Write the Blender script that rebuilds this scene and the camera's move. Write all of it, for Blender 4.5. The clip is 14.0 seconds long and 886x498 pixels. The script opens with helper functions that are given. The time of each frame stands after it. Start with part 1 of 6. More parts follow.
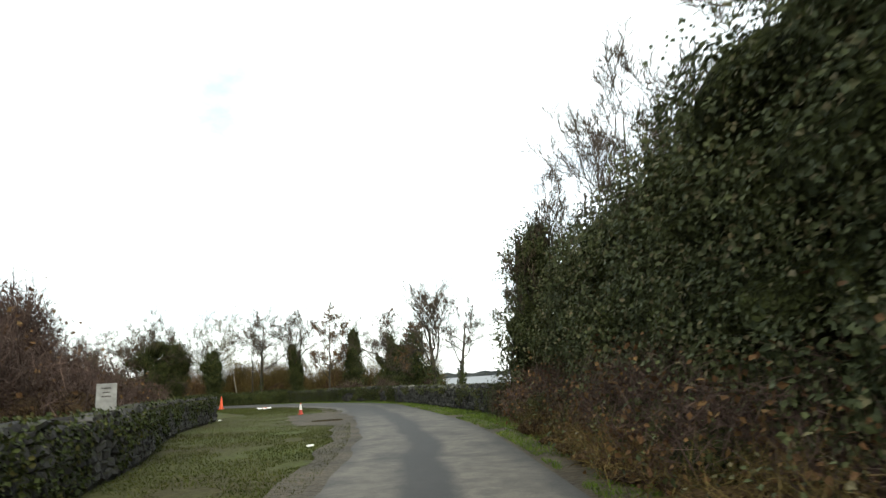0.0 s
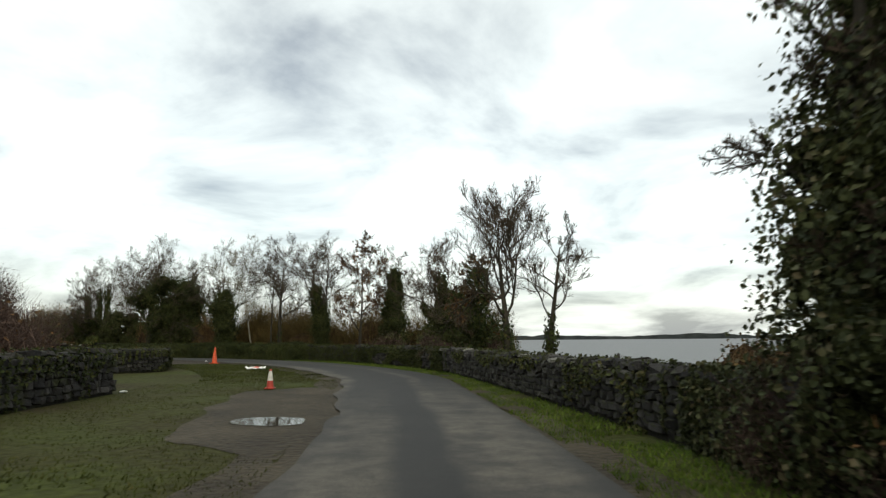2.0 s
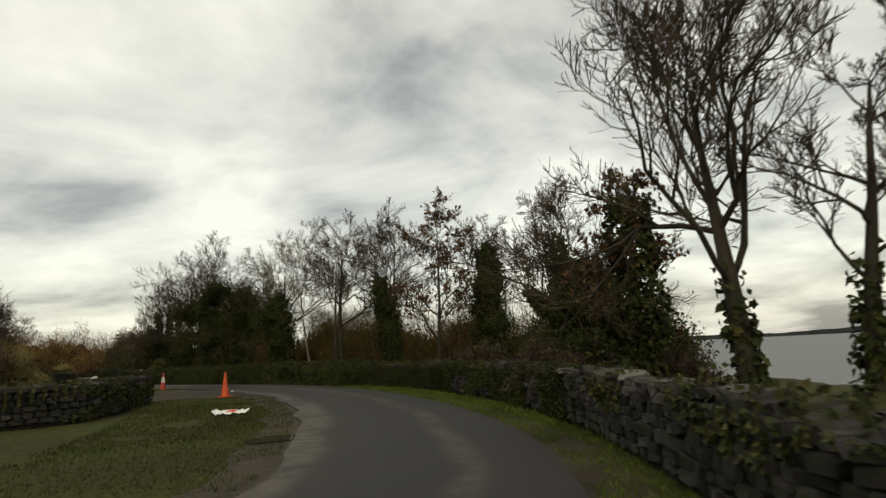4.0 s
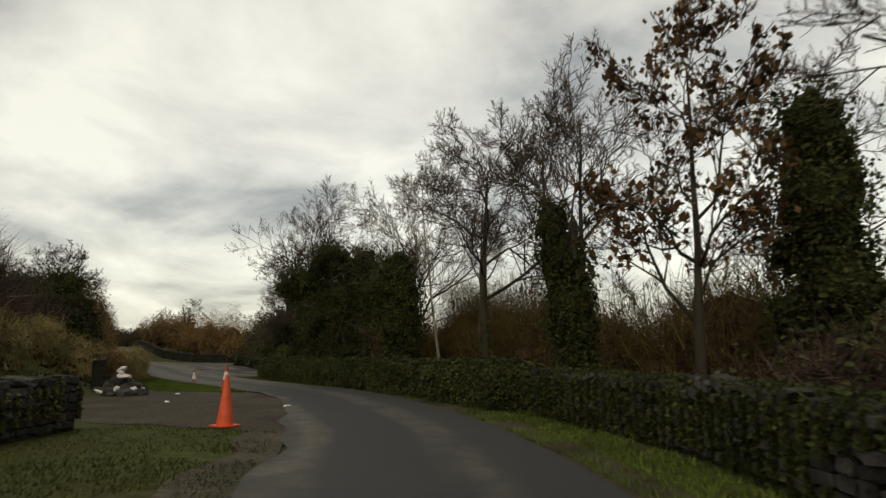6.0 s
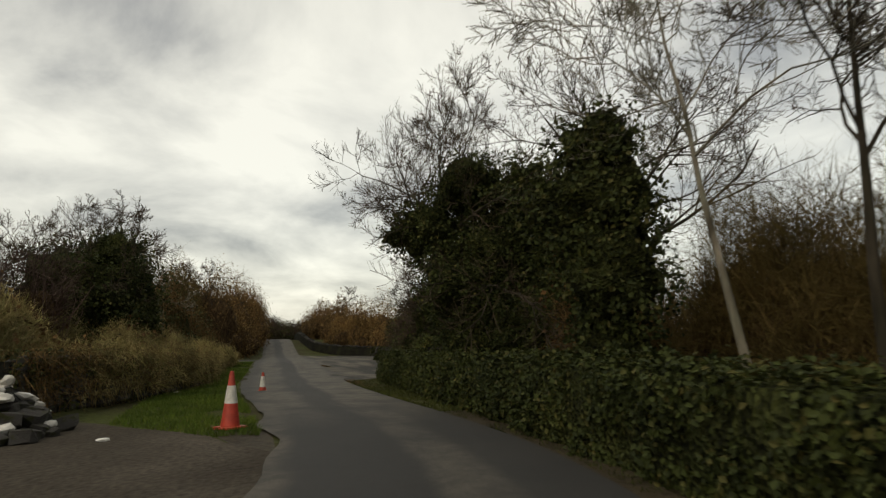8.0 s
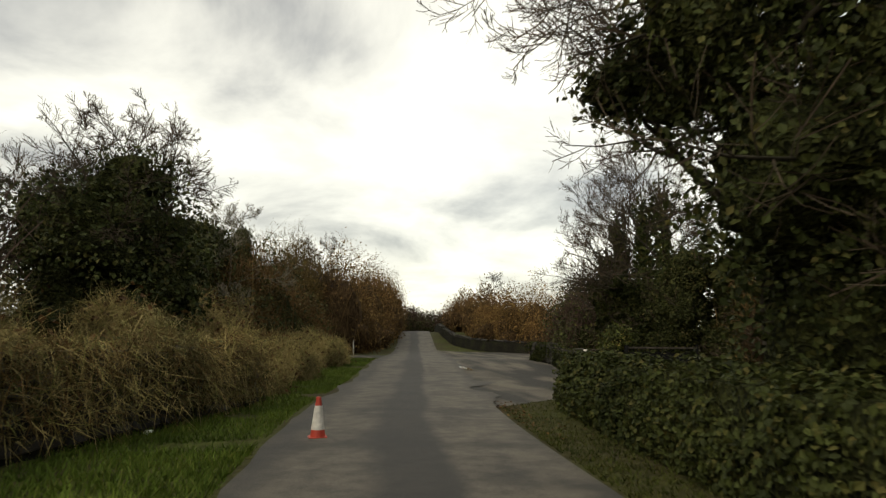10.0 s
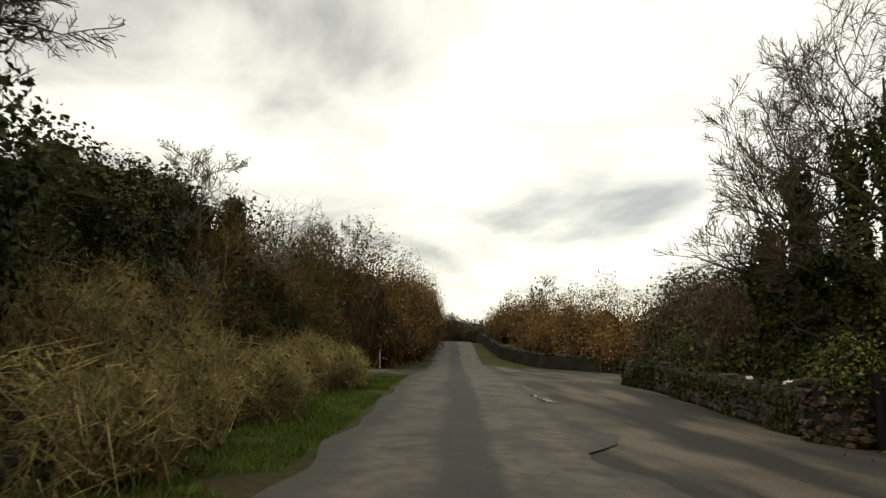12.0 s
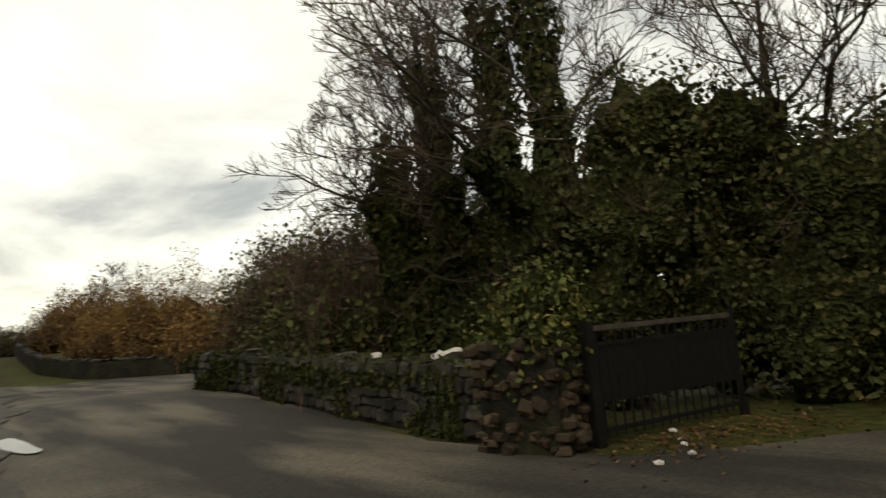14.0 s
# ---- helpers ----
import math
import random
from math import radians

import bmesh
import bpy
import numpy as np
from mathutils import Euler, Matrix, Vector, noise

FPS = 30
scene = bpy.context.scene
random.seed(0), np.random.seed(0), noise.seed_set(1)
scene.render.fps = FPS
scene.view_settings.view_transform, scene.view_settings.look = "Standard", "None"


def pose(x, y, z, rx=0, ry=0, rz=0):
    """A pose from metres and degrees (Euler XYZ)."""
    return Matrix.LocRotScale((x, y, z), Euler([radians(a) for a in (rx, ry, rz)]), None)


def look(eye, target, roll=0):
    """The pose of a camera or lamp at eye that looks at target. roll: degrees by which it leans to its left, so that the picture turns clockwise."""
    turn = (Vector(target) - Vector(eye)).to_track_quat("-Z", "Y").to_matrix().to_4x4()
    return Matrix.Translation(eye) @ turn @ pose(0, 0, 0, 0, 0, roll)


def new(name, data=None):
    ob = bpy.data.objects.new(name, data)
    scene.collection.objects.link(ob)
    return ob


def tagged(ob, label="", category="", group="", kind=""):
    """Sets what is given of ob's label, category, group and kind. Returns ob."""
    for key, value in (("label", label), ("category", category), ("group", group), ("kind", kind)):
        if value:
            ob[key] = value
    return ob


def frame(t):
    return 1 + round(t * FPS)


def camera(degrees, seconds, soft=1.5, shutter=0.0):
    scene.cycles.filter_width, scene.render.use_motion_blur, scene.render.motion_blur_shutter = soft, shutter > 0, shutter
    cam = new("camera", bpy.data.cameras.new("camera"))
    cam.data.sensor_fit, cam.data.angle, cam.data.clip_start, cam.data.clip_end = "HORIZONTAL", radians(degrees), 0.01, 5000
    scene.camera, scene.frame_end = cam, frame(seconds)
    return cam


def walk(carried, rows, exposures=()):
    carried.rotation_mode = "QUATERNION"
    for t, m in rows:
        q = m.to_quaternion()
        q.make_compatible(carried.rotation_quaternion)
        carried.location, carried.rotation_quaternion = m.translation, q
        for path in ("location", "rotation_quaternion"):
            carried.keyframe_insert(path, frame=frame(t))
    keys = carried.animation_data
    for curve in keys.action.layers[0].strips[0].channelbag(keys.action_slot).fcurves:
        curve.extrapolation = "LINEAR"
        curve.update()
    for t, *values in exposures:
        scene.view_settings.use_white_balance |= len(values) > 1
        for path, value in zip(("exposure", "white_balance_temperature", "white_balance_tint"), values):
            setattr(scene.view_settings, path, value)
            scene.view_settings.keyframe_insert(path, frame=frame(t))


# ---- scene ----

# camera and its walk
cam = camera(72.0, 14.0, soft=1.3, shutter=0.2)
PATH = [
    (0, (5.316, 11.146, 1.280), (4.745, 13.018, 1.689), -3.75),
    (0.5, (4.327, 14.205, 1.274), (3.698, 16.082, 1.555), -2.33),
    (1, (3.122, 17.516, 1.276), (2.433, 19.370, 1.570), -1.22),
    (1.5, (1.925, 20.477, 1.269), (1.192, 22.312, 1.581), -0.83),
    (2, (0.681, 23.585, 1.260), (-0.096, 25.405, 1.551), -0.39),
    (2.2, (0.159, 24.767, 1.258), (-0.642, 26.579, 1.532), -0.75),
    (2.9, (-1.415, 28.926, 1.270), (-2.316, 30.687, 1.565), -1.48),
    (3.6, (-3.018, 33.102, 1.281), (-4.054, 34.783, 1.597), -2.21),
    (4.3, (-5.291, 37.248, 1.293), (-6.475, 38.825, 1.630), -2.94),
    (4.5, (-6.096, 38.424, 1.266), (-7.320, 39.968, 1.606), -2.82),
    (5, (-8.391, 41.314, 1.272), (-9.736, 42.753, 1.616), -2.80),
    (5.5, (-10.424, 43.427, 1.241), (-11.875, 44.759, 1.587), -1.51),
    (6, (-12.922, 45.595, 1.270), (-14.458, 46.832, 1.603), -0.33),
    (6.5, (-15.307, 47.535, 1.281), (-16.905, 48.698, 1.589), -0.04),
    (7, (-18.122, 49.303, 1.284), (-19.796, 50.351, 1.598), 0.10),
    (7.5, (-20.711, 50.862, 1.259), (-22.459, 51.784, 1.567), -0.44),
    (8, (-23.745, 52.346, 1.234), (-25.565, 53.116, 1.543), -0.89),
    (8.5, (-26.430, 53.435, 1.210), (-28.301, 54.066, 1.528), -0.81),
    (9, (-29.428, 54.430, 1.208), (-31.346, 54.902, 1.521), -0.53),
    (9.2, (-30.313, 54.448, 1.260), (-32.242, 54.884, 1.559), -1.03),
    (9.9, (-33.348, 54.649, 1.262), (-35.297, 54.985, 1.555), 0.05),
    (10.6, (-36.269, 54.967, 1.264), (-38.230, 55.237, 1.551), 1.13),
    (11.3, (-39.114, 55.179, 1.266), (-41.083, 55.391, 1.547), 2.21),
    (11.5, (-39.923, 55.201, 1.249), (-41.892, 55.394, 1.543), 2.09),
    (12, (-41.944, 55.332, 1.286), (-43.906, 55.534, 1.613), 1.76),
    (12.5, (-43.579, 55.701, 1.281), (-45.529, 55.994, 1.614), 1.21),
    (13, (-45.322, 56.316, 1.289), (-47.210, 56.884, 1.624), -0.26),
    (13.5, (-46.531, 57.157, 1.235), (-48.277, 58.082, 1.546), -2.47),
    (14, (-47.398, 58.174, 1.155), (-48.849, 59.525, 1.420), -5.17),
]
EXPOSURES = [(0.0, 1.45, 6450, 1), (0.5, 1.35, 6450, 1), (1.0, 1.1, 6450, 0), (1.5, 0.78, 6500, 0), (2.0, 0.5, 6600, 1), (2.2, 0.46, 6600, 1), (4.3, 0.03, 7500, 4), (6.5, 0.03, 7450, 5),
             (8.5, 0.1, 7350, 5), (9.0, 0.42, 7250, 6), (9.2, 0.45, 7300, 5), (11.3, 0.53, 7750, 4), (13.0, 0.48, 7750, 4), (14.0, 0.42, 7700, 4)]
walk(cam, [(t, look(eye, target, roll)) for t, eye, target, roll in PATH], EXPOSURES)


# world: an overcast sky with soft cloud, and a weak wide sun
def make_world():
    w = bpy.data.worlds.new("overcast_sky")
    w.use_nodes = True
    scene.world = w
    nt = w.node_tree
    n, ln = nt.nodes, nt.links
    n.clear()
    out = n.new("ShaderNodeOutputWorld")
    bg = n.new("ShaderNodeBackground")
    sky = n.new("ShaderNodeTexSky")
    sky.sky_type = "NISHITA"
    sky.sun_disc = False
    sky.sun_elevation, sky.sun_rotation = radians(28), radians(150)
    sky.air_density, sky.dust_density = 1.0, 3.0
    tc = n.new("ShaderNodeTexCoord")
    sep = n.new("ShaderNodeSeparateXYZ")
    ln.new(tc.outputs["Generated"], sep.inputs[0])
    up = n.new("ShaderNodeMath")
    up.operation = "ADD"
    up.inputs[1].default_value = 0.22
    mx = n.new("ShaderNodeMath")
    mx.operation = "MAXIMUM"
    mx.inputs[1].default_value = 0.0
    ln.new(sep.outputs["Z"], mx.inputs[0])
    ln.new(mx.outputs[0], up.inputs[0])
    flat = []
    for axis in "XY":
        d = n.new("ShaderNodeMath")
        d.operation = "DIVIDE"
        ln.new(sep.outputs[axis], d.inputs[0])
        ln.new(up.outputs[0], d.inputs[1])
        flat.append(d)
    comb = n.new("ShaderNodeCombineXYZ")
    ln.new(flat[0].outputs[0], comb.inputs[0])
    ln.new(flat[1].outputs[0], comb.inputs[1])
    big = n.new("ShaderNodeTexNoise")
    big.inputs["Scale"].default_value, big.inputs["Detail"].default_value = 1.3, 7.0
    big.inputs["Roughness"].default_value, big.inputs["Distortion"].default_value = 0.55, 0.35
    ln.new(comb.outputs[0], big.inputs["Vector"])
    ramp = n.new("ShaderNodeValToRGB")
    e = ramp.color_ramp.elements
    e[0].position, e[0].color = 0.34, (0.36, 0.36, 0.375, 1)
    e[1].position, e[1].color = 0.62, (1.04, 1.04, 1.02, 1)
    mid = e.new(0.47)
    mid.color = (0.72, 0.72, 0.715, 1)
    ln.new(big.outputs["Fac"], ramp.inputs[0])
    mul = n.new("ShaderNodeVectorMath")
    mul.operation = "SCALE"
    mul.inputs["Scale"].default_value = 0.05
    ln.new(sky.outputs[0], mul.inputs[0])
    add = n.new("ShaderNodeMixRGB")
    add.blend_type = "ADD"
    add.inputs[0].default_value = 1.0
    ln.new(ramp.outputs[0], add.inputs[1])
    ln.new(mul.outputs[0], add.inputs[2])
    ln.new(add.outputs[0], bg.inputs["Color"])
    bg.inputs["Strength"].default_value = 0.78
    ln.new(bg.outputs[0], out.inputs[0])


make_world()
sun = bpy.data.lights.new("sun", "SUN")
sun.energy, sun.angle, sun.color = 0.6, radians(25), (1.0, 0.96, 0.9)
new("sun", sun).matrix_world = look((0, 0, 60), (-20, 35, 0))


# materials
def nodes_of(name, rough=0.9, spec=0.2):
    m = bpy.data.materials.new(name)
    m.use_nodes = True
    b = m.node_tree.nodes["Principled BSDF"]
    b.inputs["Roughness"].default_value = rough
    b.inputs["Specular IOR Level"].default_value = spec
    return m, m.node_tree.nodes, m.node_tree.links, b


def noise_node(n, ln, scale, detail=4.0, coord="Object", stretch=(1, 1, 1)):
    tc = n.new("ShaderNodeTexCoord")
    mp = n.new("ShaderNodeMapping")
    mp.inputs["Scale"].default_value = stretch
    ln.new(tc.outputs[coord], mp.inputs[0])
    t = n.new("ShaderNodeTexNoise")
    t.inputs["Scale"].default_value, t.inputs["Detail"].default_value = scale, detail
    ln.new(mp.outputs[0], t.inputs["Vector"])
    return t


def ramp_node(n, ln, source, stops):
    r = n.new("ShaderNodeValToRGB")
    e = r.color_ramp.elements
    while len(e) < len(stops):
        e.new(0.5)
    for k, (p, c) in enumerate(stops):
        e[k].position, e[k].color = p, (*c, 1)
    ln.new(source, r.inputs[0])
    return r


def mix_node(n, ln, kind, a, b, fac):
    m = n.new("ShaderNodeMixRGB")
    m.blend_type = kind
    for k, v in ((0, fac), (1, a), (2, b)):
        if isinstance(v, (int, float)):
            m.inputs[k].default_value = v
        elif isinstance(v, tuple):
            m.inputs[k].default_value = (*v, 1)
        else:
            ln.new(v, m.inputs[k])
    return m


def bump_node(n, ln, b, height, strength=0.5, distance=0.03):
    u = n.new("ShaderNodeBump")
    u.inputs["Strength"].default_value, u.inputs["Distance"].default_value = strength, distance
    ln.new(height, u.inputs["Height"])
    ln.new(u.outputs[0], b.inputs["Normal"])


def ground_mat(name, dark, mid, light, scale=0.5, fine=9.0, rough=0.95):
    """Two-scale mottled earth, grass or gravel."""
    m, n, ln, b = nodes_of(name, rough, 0.1)
    big = noise_node(n, ln, scale, 6)
    r = ramp_node(n, ln, big.outputs["Fac"], [(0.3, dark), (0.5, mid), (0.7, light)])
    small = noise_node(n, ln, fine, 8)
    r2 = ramp_node(n, ln, small.outputs["Fac"], [(0.3, (0.45, 0.45, 0.45)), (0.7, (1.4, 1.4, 1.4))])
    x = mix_node(n, ln, "MULTIPLY", r.outputs[0], r2.outputs[0], 0.8)
    ln.new(x.outputs[0], b.inputs["Base Color"])
    bump_node(n, ln, b, small.outputs["Fac"], 0.7, 0.05)
    return m


def leaf_mat(name, dark, light, third=None, rough=0.55, spec=0.35, low=0.65, patch_scale=0.8):
    """Leaves: colour varies from leaf to leaf."""
    m, n, ln, b = nodes_of(name, rough, spec)
    g = n.new("ShaderNodeNewGeometry")
    stops = [(0.0, dark), (0.75, light)] + ([(1.0, third)] if third else [])
    r = ramp_node(n, ln, g.outputs["Random Per Island"], stops)
    big = noise_node(n, ln, patch_scale, 3)
    r2 = ramp_node(n, ln, big.outputs["Fac"], [(0.35, (low, low * 1.06, low)), (0.65, (1.25, 1.2, 1.1))])
    x = mix_node(n, ln, "MULTIPLY", r.outputs[0], r2.outputs[0], 0.9)
    ln.new(x.outputs[0], b.inputs["Base Color"])
    return m


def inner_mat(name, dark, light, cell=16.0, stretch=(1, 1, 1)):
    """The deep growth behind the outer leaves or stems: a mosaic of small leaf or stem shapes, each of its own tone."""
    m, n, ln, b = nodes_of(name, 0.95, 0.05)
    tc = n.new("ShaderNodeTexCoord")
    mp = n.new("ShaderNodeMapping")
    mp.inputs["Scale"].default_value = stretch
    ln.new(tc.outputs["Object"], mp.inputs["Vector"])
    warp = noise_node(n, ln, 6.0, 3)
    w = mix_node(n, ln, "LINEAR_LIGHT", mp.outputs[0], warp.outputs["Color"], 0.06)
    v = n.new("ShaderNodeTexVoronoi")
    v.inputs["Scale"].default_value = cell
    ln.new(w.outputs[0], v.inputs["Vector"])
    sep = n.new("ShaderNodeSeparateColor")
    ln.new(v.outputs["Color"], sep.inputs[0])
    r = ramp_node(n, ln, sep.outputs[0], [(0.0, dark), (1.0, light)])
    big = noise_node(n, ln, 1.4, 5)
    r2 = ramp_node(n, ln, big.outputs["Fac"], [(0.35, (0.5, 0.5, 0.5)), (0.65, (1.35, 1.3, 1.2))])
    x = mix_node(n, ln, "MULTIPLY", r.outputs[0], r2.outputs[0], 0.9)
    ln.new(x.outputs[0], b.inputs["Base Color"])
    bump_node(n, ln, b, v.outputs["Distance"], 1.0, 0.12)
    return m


def bark_mat(name, dark, light, scale=6.0):
    m, n, ln, b = nodes_of(name, 0.9, 0.15)
    t = noise_node(n, ln, scale, 6, "Object", (1, 1, 0.25))
    t2 = noise_node(n, ln, 0.9, 3)
    r = ramp_node(n, ln, t.outputs["Fac"], [(0.3, dark), (0.7, light)])
    r2 = ramp_node(n, ln, t2.outputs["Fac"], [(0.35, (0.7, 0.75, 0.65)), (0.65, (1.2, 1.15, 1.1))])
    x = mix_node(n, ln, "MULTIPLY", r.outputs[0], r2.outputs[0], 0.8)
    ln.new(x.outputs[0], b.inputs["Base Color"])
    bump_node(n, ln, b, t.outputs["Fac"], 0.6, 0.02)
    return m


def stone_mat(name, dark, light, lichen):
    m, n, ln, b = nodes_of(name, 0.9, 0.2)
    info = n.new("ShaderNodeObjectInfo")
    geo = n.new("ShaderNodeNewGeometry")
    s = n.new("ShaderNodeMath")
    s.operation = "ADD"
    ln.new(info.outputs["Random"], s.inputs[0])
    ln.new(geo.outputs["Random Per Island"], s.inputs[1])
    fr = n.new("ShaderNodeMath")
    fr.operation = "FRACT"
    ln.new(s.outputs[0], fr.inputs[0])
    r = ramp_node(n, ln, fr.outputs[0], [(0.0, dark), (0.85, light), (1.0, (light[0] * 1.5, light[1] * 1.5, light[2] * 1.45))])
    t = noise_node(n, ln, 3.0, 6)
    lw = ramp_node(n, ln, t.outputs["Fac"], [(0.52, (0, 0, 0)), (0.66, (1, 1, 1))])
    x = mix_node(n, ln, "MIX", r.outputs[0], lichen, lw.outputs[0])
    f = noise_node(n, ln, 22.0, 6)
    r2 = ramp_node(n, ln, f.outputs["Fac"], [(0.3, (0.55, 0.55, 0.55)), (0.7, (1.3, 1.3, 1.3))])
    y = mix_node(n, ln, "MULTIPLY", x.outputs[0], r2.outputs[0], 0.8)
    ln.new(y.outputs[0], b.inputs["Base Color"])
    bump_node(n, ln, b, f.outputs["Fac"], 0.6, 0.02)
    return m


def road_mat(name):
    """Worn lane asphalt: paler gritty bands beside the wheel tracks, by the metres across the lane held in the UVs."""
    m, n, ln, b = nodes_of(name, 0.8, 0.3)
    uv = n.new("ShaderNodeUVMap")
    uv.uv_map = "UVMap"
    sep = n.new("ShaderNodeSeparateXYZ")
    ln.new(uv.outputs[0], sep.inputs[0])
    wob = n.new("ShaderNodeTexNoise")
    wob.inputs["Scale"].default_value, wob.inputs["Detail"].default_value = 0.3, 6
    ln.new(uv.outputs[0], wob.inputs["Vector"])
    shift = n.new("ShaderNodeMath")
    shift.operation = "MULTIPLY_ADD"
    shift.inputs[1].default_value = 0.7
    ln.new(wob.outputs["Fac"], shift.inputs[0])
    ln.new(sep.outputs["X"], shift.inputs[2])
    half = n.new("ShaderNodeMath")
    half.operation = "MULTIPLY_ADD"
    half.inputs[1].default_value, half.inputs[2].default_value = 0.2, 0.43
    ln.new(shift.outputs[0], half.inputs[0])
    # how the wheels have worn the lane, stretch by stretch along its way west
    def worn(*stops):
        return ramp_node(n, ln, half.outputs[0], [(u, (v,) * 3) for u, v in stops]).outputs[0]

    place = n.new("ShaderNodeTexCoord")
    east = n.new("ShaderNodeSeparateXYZ")
    ln.new(place.outputs["Object"], east.inputs[0])
    bands = worn((0.2, 0.3), (0.27, 0.95), (0.40, 0.7), (0.44, 0.08), (0.53, 0.05), (0.57, 0.9), (0.74, 0.8), (0.8, 0.2))
    for start, end, stretch in ((-2.0, -7.0, worn((0.05, 0.5), (0.10, 0.95), (0.20, 0.8), (0.25, 0.12), (0.53, 0.04), (0.57, 0.5), (0.60, 0.5), (0.64, 0.06))),
                                (-17.0, -21.0, worn((0.12, 0.3), (0.16, 0.8), (0.21, 0.6), (0.25, 0.05), (0.48, 0.03), (0.51, 0.5), (0.60, 0.45), (0.64, 0.06))),
                                (-33.0, -38.0, worn((0.18, 0.3), (0.25, 0.85), (0.37, 0.75), (0.42, 0.15), (0.53, 0.12), (0.56, 0.9), (0.76, 0.9), (0.84, 0.4)))):
        turn = n.new("ShaderNodeMapRange")
        turn.inputs["From Min"].default_value, turn.inputs["From Max"].default_value = start, end
        ln.new(east.outputs["X"], turn.inputs["Value"])
        bands = mix_node(n, ln, "MIX", bands, stretch, turn.outputs["Result"]).outputs[0]
    patch = n.new("ShaderNodeTexNoise")
    patch.inputs["Scale"].default_value, patch.inputs["Detail"].default_value = 0.9, 7
    ln.new(uv.outputs[0], patch.inputs["Vector"])
    pr = ramp_node(n, ln, patch.outputs["Fac"], [(0.38, (0.08,) * 3), (0.53, (1.0,) * 3)])
    fac = mix_node(n, ln, "MULTIPLY", bands, pr.outputs[0], 0.7)
    wear = n.new("ShaderNodeTexNoise")
    wear.inputs["Scale"].default_value, wear.inputs["Detail"].default_value, wear.inputs["Roughness"].default_value = 3.2, 8, 0.7
    ln.new(uv.outputs[0], wear.inputs["Vector"])
    wr = ramp_node(n, ln, wear.outputs["Fac"], [(0.40, (0.35,) * 3), (0.58, (1.0,) * 3)])
    fac = mix_node(n, ln, "MULTIPLY", fac.outputs[0], wr.outputs[0], 0.85)
    col = mix_node(n, ln, "MIX", (0.019, 0.0186, 0.018), (0.106, 0.093, 0.073), fac.outputs[0])
    grit = noise_node(n, ln, 55.0, 6)
    g2 = ramp_node(n, ln, grit.outputs["Fac"], [(0.3, (0.6,) * 3), (0.7, (1.35,) * 3)])
    y = mix_node(n, ln, "MULTIPLY", col.outputs[0], g2.outputs[0], 0.7)
    ln.new(y.outputs[0], b.inputs["Base Color"])
    bump_node(n, ln, b, grit.outputs["Fac"], 0.4, 0.01)
    return m


def streak_mat(name):
    """Patched asphalt with pale dusty streaks drawn out along the traffic."""
    m, n, ln, b = nodes_of(name, 0.85, 0.2)
    t = noise_node(n, ln, 0.9, 7, "Object", (0.25, 1.0, 1.0))
    f = ramp_node(n, ln, t.outputs["Fac"], [(0.43, (0, 0, 0)), (0.57, (1, 1, 1))])
    p = noise_node(n, ln, 0.28, 4)
    f2 = ramp_node(n, ln, p.outputs["Fac"], [(0.36, (0.1,) * 3), (0.54, (1, 1, 1))])
    k = mix_node(n, ln, "MULTIPLY", f.outputs[0], f2.outputs[0], 0.8)
    c = mix_node(n, ln, "MIX", (0.028, 0.0265, 0.024), (0.108, 0.095, 0.074), k.outputs[0])
    g = noise_node(n, ln, 26.0, 7)
    g2 = ramp_node(n, ln, g.outputs["Fac"], [(0.3, (0.55,) * 3), (0.7, (1.35,) * 3)])
    y = mix_node(n, ln, "MULTIPLY", c.outputs[0], g2.outputs[0], 0.8)
    ln.new(y.outputs[0], b.inputs["Base Color"])
    bump_node(n, ln, b, g.outputs["Fac"], 0.5, 0.02)
    return m


def plain_mat(name, colour, rough=0.6, spec=0.3, dirt=0.5, scale=7.0):
    m, n, ln, b = nodes_of(name, rough, spec)
    t = noise_node(n, ln, scale, 6)
    r = ramp_node(n, ln, t.outputs["Fac"], [(0.3, tuple(c * (1 - dirt) for c in colour)), (0.65, colour)])
    ln.new(r.outputs[0], b.inputs["Base Color"])
    return m


M_GROUND = ground_mat("rough_grass", (0.034, 0.027, 0.012), (0.040, 0.041, 0.012), (0.044, 0.054, 0.012), 0.3, 7.0)
M_GRASS = leaf_mat("grass_blades", (0.028, 0.035, 0.008), (0.047, 0.058, 0.012), (0.075, 0.066, 0.024), 0.8, 0.12)
# dead_grass: deeper patches put brown variety and shadows between the tufts into the colour
M_STRAW = leaf_mat("dead_grass", (0.156, 0.125, 0.055), (0.364, 0.296, 0.140), (0.182, 0.195, 0.060), 0.85, 0.1, 0.42, 1.0)
M_LUSH = leaf_mat("lush_grass_blades", (0.045, 0.073, 0.011), (0.083, 0.125, 0.018), (0.104, 0.112, 0.029), 0.8, 0.12)
M_ROAD = road_mat("lane_asphalt")
M_APRON = streak_mat("worn_asphalt")
M_GRAVEL = ground_mat("trodden_gravel", (0.034, 0.027, 0.020), (0.050, 0.042, 0.032), (0.072, 0.061, 0.048), 0.6, 14.0)
M_MUD = ground_mat("wet_mud", (0.026, 0.020, 0.012), (0.042, 0.033, 0.02), (0.065, 0.053, 0.034), 0.8, 10.0, 0.7)
M_STONE = stone_mat("field_stone", (0.014, 0.013, 0.013), (0.045, 0.042, 0.039), (0.030, 0.032, 0.013))
M_COPING = stone_mat("pale_coping", (0.043, 0.041, 0.036), (0.118, 0.112, 0.099), (0.043, 0.045, 0.025))
